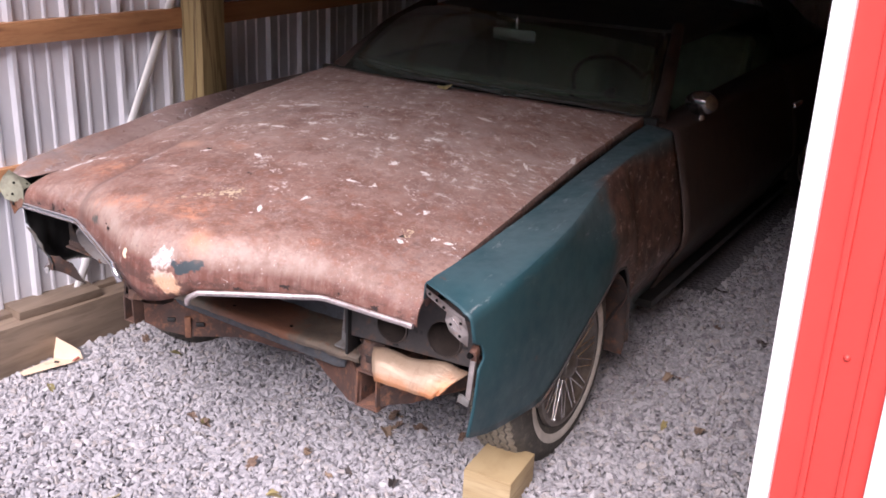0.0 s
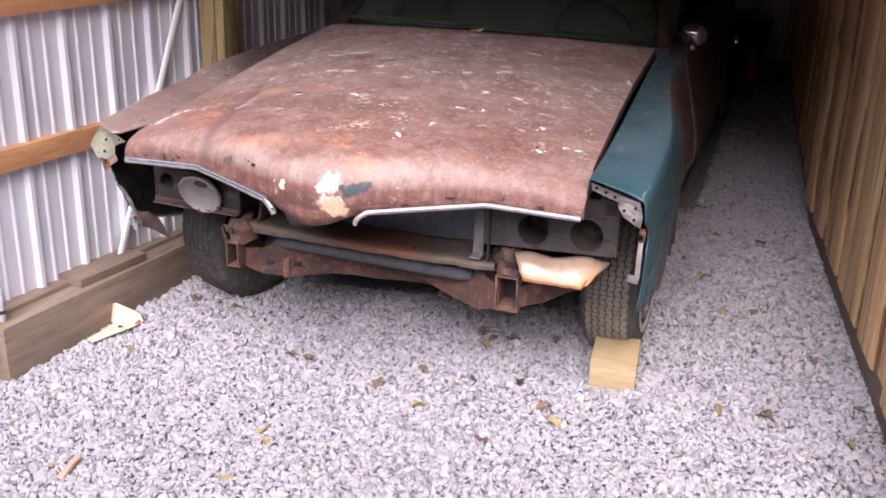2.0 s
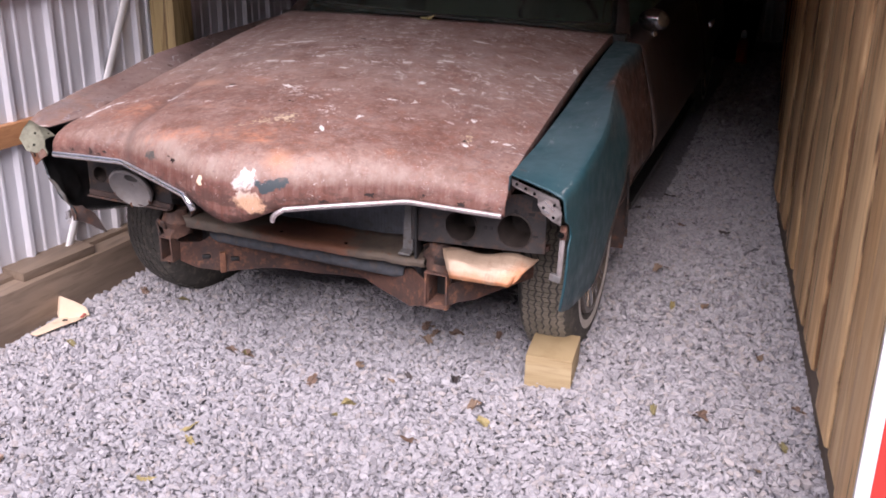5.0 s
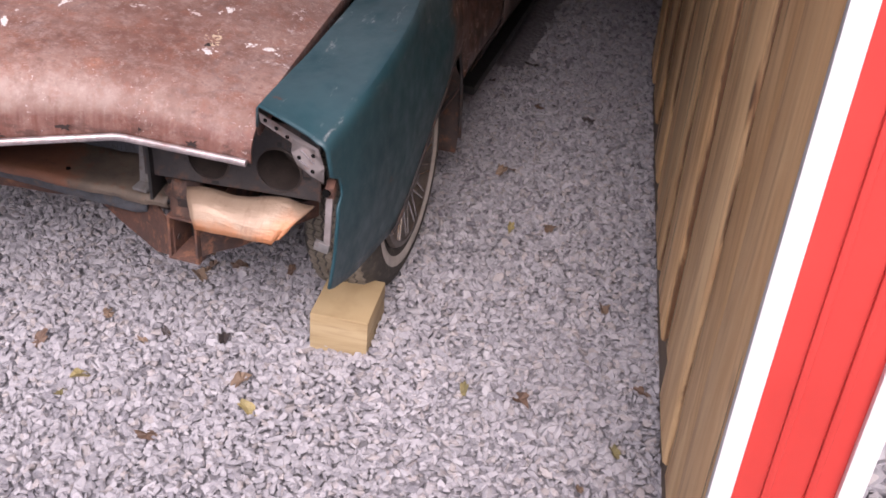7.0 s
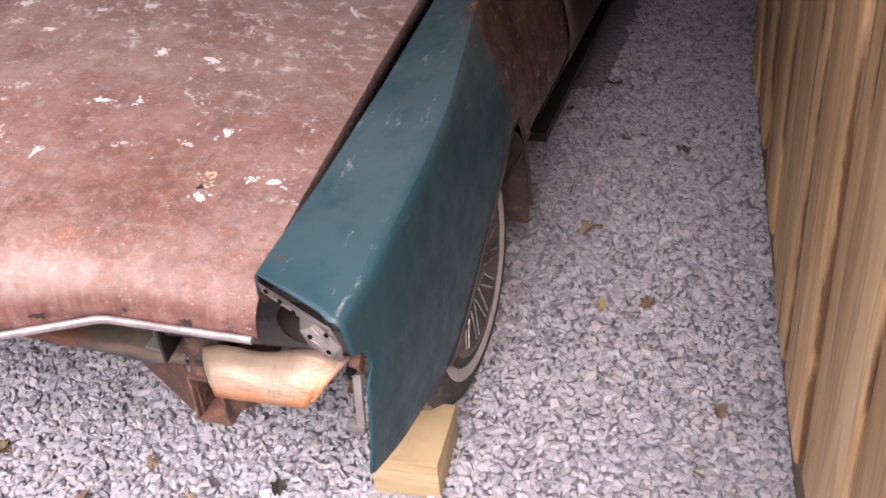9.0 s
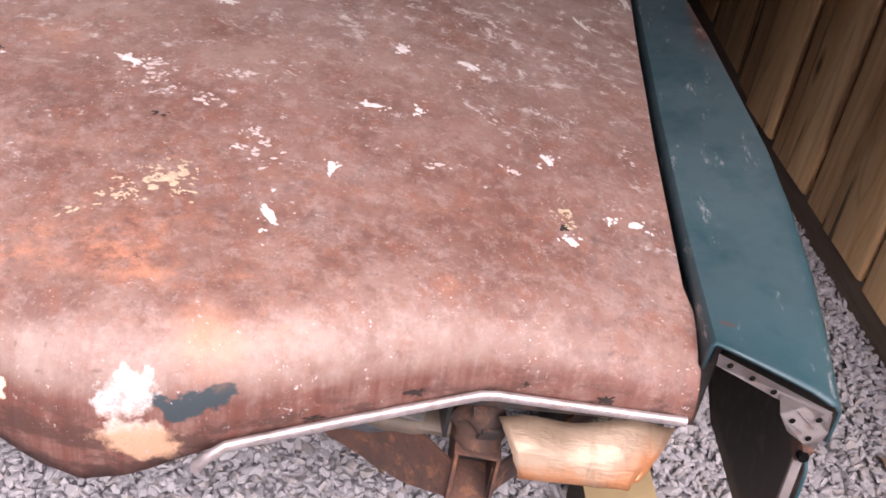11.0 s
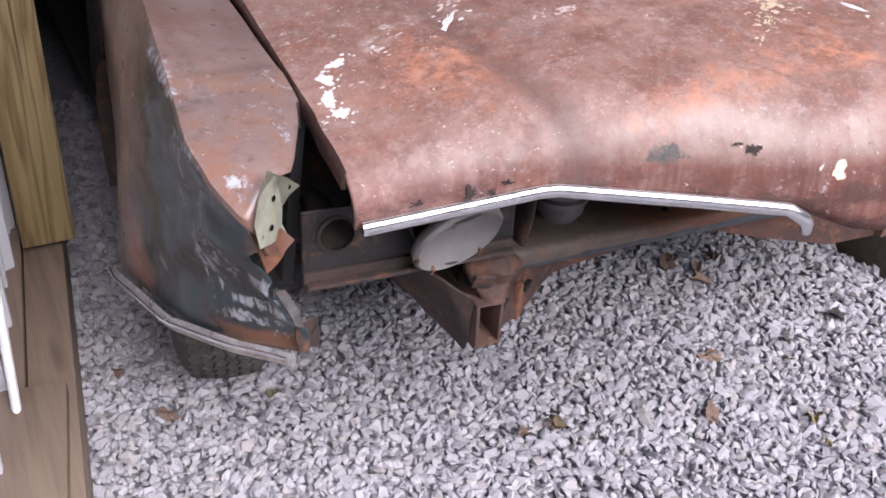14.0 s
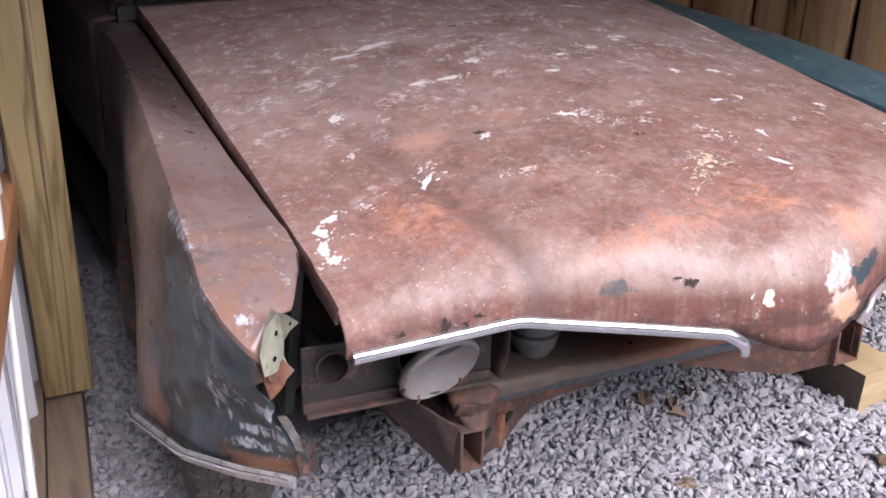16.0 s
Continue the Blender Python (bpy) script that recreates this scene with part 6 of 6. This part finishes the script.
def build_body():
    """Doors, quarters, cowl, screen, roof and cabin behind the wings."""
    brown = mat_plain("weathered_brown_body", (0.055, 0.038, 0.033), 0.55, 0, 0.45, 8.0, dirt=(0.022, 0.02, 0.02))
    for sgn in (1, -1):
        for name, y0, y1, lab in (("door", 1.73, 3.35, "long rusted coupe door"), ("quarter_panel", 3.36, 5.25, "dark rear quarter panel")):
            rows = []
            for y in np.linspace(y0, y1, 24):
                taper = 1 - 0.09 * max(0, (y - 3.6) / 1.65) ** 2
                zc = 0.945 + 0.015 * math.sin((y - 1.7) * 0.9) - 0.04 * max(0, y - 4.2)
                zl = 0.2 + 0.03 * (y - 1.7)
                arch = 0.0
                if name == "quarter_panel" and abs(y - 3.95) < 0.4:
                    arch = 0.36 * math.sqrt(max(0, 1 - ((y - 3.95) / 0.4) ** 2))
                row = [(sgn * 0.76 * taper, y, zc + 0.012), (sgn * 0.85 * taper, y, zc - 0.002), (sgn * 0.872 * taper, y, zc - 0.02)]
                for k in np.linspace(0.1, 1, 10):
                    z = zc - 0.025 + (zl + arch - zc + 0.025) * k
                    row.append((sgn * (0.872 + (0.093 if sgn > 0 else 0.005) * math.sin(math.pi * 0.5 * min(k * 1.5, 1)) - tuck(z)) * taper, y, z))
                rows.append(row)
            v, f = grid(rows)
            if sgn < 0:
                f = [tuple(reversed(q)) for q in f]
            p = link(name, flatten(mesh_of(name, v, f), 40), brown, car, lab, solid=0.01)
            if name == "door":
                part("door_handle", box(pose(sgn * 1.0, 3.1, 0.84), (0.025, 0.14, 0.025), 0.008), CHROME, p)
    top_paint = mat_plain("dull_dark_teal_roof", (0.012, 0.024, 0.028), 0.6, 0, 0.3, 8.0)
    # mirror on the right door
    bm = bmesh.new()
    bmesh.ops.create_uvsphere(bm, u_segments=20, v_segments=12, radius=1, matrix=pose(0.862, 2.03, 1.0) @ Matrix.Diagonal((0.068, 0.045, 0.05, 1)))
    mir = part("door_mirror", bm, mat_plain("dull_mirror_shell", (0.30, 0.29, 0.29), 0.14, 0.9, 0.2, 30.0), car, "round chrome door mirror")
    tube("mirror_stalk", [(0.862, 2.04, 0.935), (0.862, 2.035, 0.96), (0.862, 2.03, 0.985)], [0.02, 0.011, 0.012], CHROME, mir)
    # cowl between bonnet and screen
    rows = []
    for x in np.linspace(-0.78, 0.78, 33):
        yr = tail_y(x) + 0.006
        rows.append([(x, yr + 0.16 * k, crown(x, yr) - 0.03 - 0.012 * math.sin(math.pi * k)) for k in np.linspace(0, 1, 6)])
    v, f = grid(rows)
    f = [tuple(reversed(q)) for q in f]
    cowl = link("cowl", flatten(mesh_of("cowl", v, f), 40), brown, car, "rusted cowl panel below the screen", solid=0.008)
    for x0, x1 in ((-0.25, 0.22), (0.28, 0.72)):
        y0, y1 = tail_y(x0) + 0.07, tail_y(x1) + 0.06
        tube("wiper", [(x0, y0, crown(x0, y0) - 0.012), ((x0 + x1) / 2, (y0 + y1) / 2, crown((x0 + x1) / 2, (y0 + y1) / 2) - 0.012), (x1, y1, crown(x1, y1) - 0.012)], 0.006, BLACK, cowl, sides=6)
    # screen
    glass = Mat("dusty_green_glass", 0.08)
    glass.b.inputs["Transmission Weight"].default_value = 0.975
    glass.b.inputs["IOR"].default_value = 1.45
    gm = glass.done((0.68, 0.80, 0.72), glass.span(glass.noise(12.0, 5, 0.7), 0.35, 0.75, 0.03, 0.2))
    rows = []
    for x in np.linspace(-1, 1, 25):
        row = []
        for k in np.linspace(0, 1, 9):
            xx = x * (0.755 - 0.15 * k)
            y = 1.52 + 0.27 * (x * 0.755 / 0.75) ** 2 + 0.54 * k
            row.append((xx, y, 0.985 - 0.03 * x * x + 0.27 * math.sin(k * math.pi / 2) ** 0.9))
        rows.append(row)
    v, f = grid(rows)
    scr = link("windscreen", mesh_of("windscreen", v, [tuple(reversed(q)) for q in f]), gm, car, "dusty green-tinted curved windscreen", solid=0.006)
    scr.visible_shadow = False
    for sgn in (1, -1):
        tube("screen_pillar", [(sgn * 0.775, 1.79, 0.955), (sgn * 0.70, 2.08, 1.13), (sgn * 0.62, 2.35, 1.235)], [0.032, 0.028, 0.026], brown, car, "rusted screen pillar", 10)
    # roof
    rows = []
    for y in np.linspace(2.12, 4.6, 26):
        k = (y - 2.12) / 2.48
        z = 1.245 + 0.035 * math.sin(math.pi * min(1, k * 1.3)) - 0.34 * max(0, (k - 0.55) / 0.45) ** 2
        hw = 0.61 + 0.06 * math.sin(math.pi * k)
        row = [(hw * u, y - 0.10 * (1 - u * u) * (1 - k), z - 0.05 * u * u) for u in np.linspace(-1, 1, 19)]
        row = [(row[0][0] - 0.03, row[0][1], row[0][2] - 0.03)] + row + [(row[-1][0] + 0.03, row[-1][1], row[-1][2] - 0.03)]
        rows.append(row)
    v, f = grid(rows)
    link("roof", flatten(mesh_of("roof", v, f), 50), top_paint, car, "dull teal coupe roof", solid=0.02)
    for sgn in (1, -1):
        rows = [[(sgn * 0.65, y, z1), (sgn * 0.80, y, 0.99)] for y, z1 in ((3.55, 1.27), (4.0, 1.24), (4.4, 1.1), (4.65, 1.0))]
        v, f = grid(rows)
        link("rear_pillar", mesh_of("rear_pillar", v, f), top_paint, car, solid=0.02)
    # rear deck and tail
    rows = [[(x, y, 1.0 - 0.05 * max(0, y - 4.2) - 0.04 * (x / 0.85) ** 2) for x in np.linspace(-0.82, 0.82, 11)] for y in np.linspace(4.5, 5.25, 6)]
    v, f = grid(rows)
    link("boot_lid", mesh_of("boot_lid", v, f), TEAL, car, solid=0.01)
    part("tail_panel", box(pose(0, 5.25, 0.62), (1.7, 0.03, 0.62), 0.01), TEAL, car)
    # cabin
    part("floor_pan", box(pose(0, 2.9, 0.28), (1.8, 2.6, 0.03)), BLACK, car)
    part("bulkhead", box(pose(0, 1.72, 0.64), (1.6, 0.03, 0.68)), BLACK, car)
    green = mat_plain("faded_green_vinyl", (0.20, 0.30, 0.23), 0.5, 0, 0.2, 8.0)
    bm = bmesh.new()
    add_box(bm, pose(0, 1.98, 0.93, -10, 0, 0), (1.44, 0.34, 0.10), 0.04, 3)
    part("dashboard", bm, mat_plain("dark_green_pad", (0.05, 0.075, 0.06), 0.6, 0, 0.3, 12.0), car, "dark green padded dashboard")
    for x in (-0.38, 0.38):
        bm = bmesh.new()
        add_box(bm, pose(x, 3.0, 0.62), (0.62, 0.55, 0.16), 0.05, 3)
        add_box(bm, pose(x, 3.3, 0.86, -12, 0, 0), (0.62, 0.16, 0.5), 0.06, 3)
        part("seat", bm, green, car, "faded green vinyl front seat")
    bm = bmesh.new()
    add_box(bm, pose(0, 3.95, 0.78, -15, 0, 0), (1.3, 0.16, 0.5), 0.06, 3)
    part("rear_seat", bm, green, car)
    ringpath = [(0.36 + 0.19 * math.cos(a), 2.32 - 0.09 * math.sin(a), 0.93 + 0.165 * math.sin(a)) for a in np.linspace(0, 2 * math.pi, 28)]
    sw = tube("steering_wheel", ringpath, 0.011, BLACK, car, "thin black steering wheel", 8)
    tube("steering_column", [(0.36, 2.02, 0.86), (0.36, 2.32, 0.93)], 0.022, BLACK, sw)
    mirror_in = part("interior_mirror", box(pose(0.06, 1.92, 1.185, 12, 0, 0), (0.2, 0.016, 0.055), 0.012), mat_plain("mirror_face", (0.55, 0.6, 0.58), 0.15, 0.9, 0.05), car, "rear-view mirror behind the screen")
    part("mirror_stem", box(pose(0.06, 1.94, 1.225), (0.012, 0.012, 0.06), 0.003), CHROME, mirror_in)


build_hood()
build_right_wing()
build_left_wing()
build_front()
build_wheels()
build_body()


# ------------------------------------------------------------------ loose things
def simple(name, bm, material, label, category, group="", sharp=35):
    me = bpy.data.meshes.new(name)
    bm.to_mesh(me)
    bm.free()
    return tagged(link(name, flatten(me, sharp), material), label, category, group)


def build_loose():
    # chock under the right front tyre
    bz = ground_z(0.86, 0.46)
    blk = simple("timber_block", box(pose(0.862, 0.475, bz + 0.054, 1, 1, 5), (0.155, 0.19, 0.118), 0.004), BLOCK, "sawn yellow timber block with one dark side", "block")
    # the inner face gets a darker wood than the rest
    blk.data.materials.append(mat_wood("dark_inner_face", (0.06, 0.046, 0.035), (0.09, 0.07, 0.05), (0.03, 0.023, 0.018), (6.0, 40.0, 40.0), 0.8, False))
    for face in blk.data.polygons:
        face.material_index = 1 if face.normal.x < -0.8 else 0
    # offcut on the sill
    simple("board_offcut", box(pose(-1.24, 0.50, 0.118, 0, 0, -9), (0.13, 0.36, 0.036), 0.003), SILL, "short weathered board lying on the sill", "board")
    # white pipe leaning on the wall
    p0, p1 = Vector((-1.245, 0.62, 0.115)), Vector((-1.165, 1.28, 1.50))
    g = tube("leaning_pipe", [p0, p0.lerp(p1, 0.5), p1], 0.021, WHITE, None, sides=14, flat=0.45, up=(1, 0, 0))
    tagged(g, "white pipe leaning against the steel wall", "pipe")
    # slim white bottle on the sill by the jamb
    bot = thing("slim_bottle", (-1.272, -0.045, 0.10), "slim grubby white plastic bottle standing on the sill", "bottle")
    v, f = lathe([(0.002, 0.0), (0.013, 0.0), (0.015, 0.004), (0.015, 0.118), (0.011, 0.128), (0.006, 0.132)], 20, Matrix.Translation((-1.272, -0.045, 0.1005)) @ pose(0, 0, 0, 0, -90, 0))
    body = link("bottle_body", flatten(mesh_of("bottle_body", v, f), 40), mat_plain("grubby_white_plastic", (0.44, 0.44, 0.45), 0.5, 0, 0.15, 30.0, dirt=(0.30, 0.28, 0.27)), bot)
    v, f = lathe([(0.0152, 0.03), (0.0156, 0.031), (0.0156, 0.043), (0.0152, 0.044)], 20, Matrix.Translation((-1.272, -0.045, 0.1005)) @ pose(0, 0, 0, 0, -90, 0))
    link("dark_band", flatten(mesh_of("dark_band", v, f), 40), BLACK, body, "black printed band")
    v, f = lathe([(0.008, 0.131), (0.0085, 0.15), (0.004, 0.156), (0.001, 0.157)], 16, Matrix.Translation((-1.272, -0.045, 0.1005)) @ pose(0, 0, 0, 0, -90, 0))
    link("cap", flatten(mesh_of("cap", v, f), 40), GREY_TIN, bot)
    # splintered chip of wood on the gravel
    bm = bmesh.new()
    add_box(bm, pose(0, 0, 0), (0.022, 0.105, 0.012), 0.002)
    bmesh.ops.subdivide_edges(bm, edges=bm.edges[:], cuts=2)
    for q in bm.verts:
        q.co += noise.noise_vector(q.co * 45) * 0.006
    chip = simple("wood_chip", bm, mat_wood("splintered_pine", (0.36, 0.24, 0.18), (0.46, 0.33, 0.25), (0.20, 0.11, 0.075), (60.0, 5.0, 60.0)), "splintered pinkish wood chip on the gravel", "wood chip")
    chip.matrix_world = pose(-0.628, -0.53, ground_z(-0.628, -0.53) + 0.014, 10, 4, 4)
    # folded piece of printed card
    card_paper = mat_plain("pale_card", (0.66, 0.52, 0.39), 0.75, 0, 0.12, 9.0, dirt=(0.48, 0.33, 0.22))
    cz = ground_z(-1.13, 0.34)
    card = thing("cardboard_scrap", (-1.13, 0.36, cz), "folded pale cardboard scrap lying on the gravel", "cardboard")

    def card_at(u, v, h):
        return (-1.14 + 1.3 * (0.95 * u - 0.31 * v), 0.40 + 1.3 * (0.31 * u + 0.95 * v), cz + 0.004 + 1.35 * h)

    for name, pts in (("flap", ((0, 0, 0.008), (0.03, 0.008, 0.006), (0.088, 0.02, 0.010), (0.078, 0.024, 0.036), (0.010, 0.008, 0.075))),
                      ("panel", ((0, 0, 0.008), (-0.045, -0.11, 0.006), (-0.02, -0.125, 0.008), (0.055, -0.065, 0.020), (0.088, 0.02, 0.010), (0.03, 0.008, 0.006))),
                      ("flap", ((0, 0, 0.008), (0.010, 0.008, 0.075), (-0.006, 0.03, 0.062), (-0.028, 0.04, 0.012)))):
        bm = bmesh.new()
        bm.faces.new([bm.verts.new(card_at(*p)) for p in pts])
        bmesh.ops.triangulate(bm, faces=bm.faces[:])
        bmesh.ops.subdivide_edges(bm, edges=bm.edges[:], cuts=2)
        for q in bm.verts:
            q.co.z += 0.004 * noise.noise(q.co * 40)
        bmesh.ops.solidify(bm, geom=bm.faces[:], thickness=0.002)
        part(name, bm, card_paper, card, "", 60)
    part("printed_mark", box(pose(*card_at(0.034, -0.035, 0.017), 0, 0, 18), (0.018, 0.010, 0.006), 0.001), BLACK, card, "small black print")
    part("printed_edge", box(pose(*card_at(0.074, 0.006, 0.014), 0, -8, 96), (0.03, 0.012, 0.005), 0.001), mat_plain("faded_red_print", (0.36, 0.10, 0.08), 0.7), card, "faded red print")
    build_leaves()
    build_back()


def leaf_mesh(seed, size):
    rng = random.Random(seed)
    outline = []
    for k in range(18):
        a = 2 * math.pi * k / 18
        r = size * (0.62 + 0.38 * abs(math.cos(a * 2.5)) * (1 if a < math.pi else 0.8)) * rng.uniform(0.8, 1.1)
        outline.append((r * math.cos(a) * 1.25, r * math.sin(a) * 0.75))
    verts = [(0, 0, 0.004)] + [(x, y, 0.012 * math.sin(x * 60 + seed) + 0.010 * (abs(y) / size) + rng.uniform(0, 0.006)) for x, y in outline]
    faces = [(0, 1 + k, 1 + (k + 1) % 18) for k in range(18)]
    return mesh_of("leaf", verts, faces, False)


LEAVES = ((-0.94, 0.23, 3), (-0.3, 0.33, 0), (0.56, 0.34, 4), (0.36, 0.27, 1), (-0.16, -0.16, 2), (-0.70, -0.52, 1), (-0.111, -0.23, 2), (-0.734, 0.675, 3), (-0.233, 0.33, 3), (0.326, 0.688, 0), (0.446, 0.661, 0), (0.203, 0.355, 1), (0.087, 0.204, 0), (0.363, 0.589, 1), (1.052, 1.433, 1), (1.17, 1.08, 2), (1.1, 1.44, 0), (1.28, 1.89, 4), (1.14, 1.97, 4), (1.23, 0.32, 3), (1.37, 0.32, 0),
          (0.38, 0.64, 0), (1.56, 0.07, 1), (-0.13, -0.44, 2), (-0.77, -0.7, 3), (1.66, 0.43, 0), (1.06, 1.42, 1), (0.68, 0.2, 1), (0.74, 0.11, 2), (0.55, -0.04, 0), (0.26, 0.04, 3), (0.37, 0.61, 1), (0.61, 0.68, 0),
          (1.51, 0.74, 1), (1.29, 1.11, 1), (0.85, 2.14, 4), (1.08, 1.95, 0), (0.97, 2.33, 4), (0.2, 0.36, 1), (0.28, 0.1, 2), (-0.23, 0.32, 0), (0.4, 0.32, 4), (-0.96, 0.72, 0), (-1.03, 0.9, 0), (0.33, 0.7, 1), (0.46, 0.66, 0), (1.62, 0.2, 3))


def build_leaves():
    tones = [mat_plain("leaf_tone", c, 0.7, 0, 0.3, 60.0, dirt=(0.10, 0.06, 0.03)) for c in ((0.14, 0.09, 0.065), (0.24, 0.17, 0.12), (0.30, 0.25, 0.11), (0.19, 0.165, 0.075), (0.055, 0.045, 0.045))]
    words = ("curled brown dead leaf on the gravel", "pale tan dead leaf on the gravel", "yellowish fallen leaf on the gravel", "olive green fallen leaf on the gravel", "blackened dead leaf on the gravel")
    rng = random.Random(11)
    for n, (x, y, tone) in enumerate(LEAVES):
        me = leaf_mesh(n, rng.uniform(0.016, 0.03))
        ob = link("leaf", me, tones[tone])
        ob.matrix_world = pose(x, y, ground_z(x, y) + 0.006, rng.uniform(-14, 14), rng.uniform(-14, 14), rng.uniform(0, 360))
        tagged(ob, words[tone], "leaf", "fallen leaves")
    me = leaf_mesh(99, 0.03)
    ob = link("leaf", me, tones[2])
    ob.matrix_world = pose(0.045, 1.40, crown(0.045, 1.40) + 0.008, 5, -10, 40)
    tagged(ob, "yellow leaf caught at the rear of the bonnet", "leaf", "fallen leaves")


def build_back():
    """Things in the dark beside and behind the car."""
    gz = ground_z(0.95, 5.6)
    can = thing("dustbin", (0.95, 5.62, gz), "black plastic dustbin with a domed lid", "dustbin")
    v, f = lathe([(0.002, 0.0), (0.13, 0.0), (0.165, 0.41), (0.175, 0.42), (0.175, 0.435)], 28, Matrix.Translation((0.95, 5.62, gz)) @ pose(0, 0, 0, 0, -90, 0))
    link("bin_body", flatten(mesh_of("bin_body", v, f), 40), BLACK, can)
    v, f = lathe([(0.188, 0.425), (0.184, 0.45), (0.13, 0.49), (0.002, 0.51)], 28, Matrix.Translation((0.95, 5.62, gz)) @ pose(0, 0, 0, 0, -90, 0))
    link("bin_lid", flatten(mesh_of("bin_lid", v, f), 40), DUST_BLACK, can)
    gz = ground_z(1.09, 5.35)
    ext = thing("fire_extinguisher", (1.02, 5.4, gz), "small red fire extinguisher with a white neck", "extinguisher")
    m = Matrix.Translation((1.02, 5.4, gz)) @ pose(0, 0, 0, 0, -90, 0)
    v, f = lathe([(0.002, 0.0), (0.036, 0.0), (0.042, 0.015), (0.042, 0.15), (0.032, 0.18), (0.016, 0.19)], 20, m)
    link("cylinder", flatten(mesh_of("cylinder", v, f), 40), mat_plain("red_enamel", (0.6, 0.06, 0.03), 0.35), ext)
    v, f = lathe([(0.022, 0.183), (0.024, 0.215), (0.015, 0.243), (0.002, 0.247)], 16, m)
    link("neck", flatten(mesh_of("neck", v, f), 40), WHITE, ext)


build_loose()
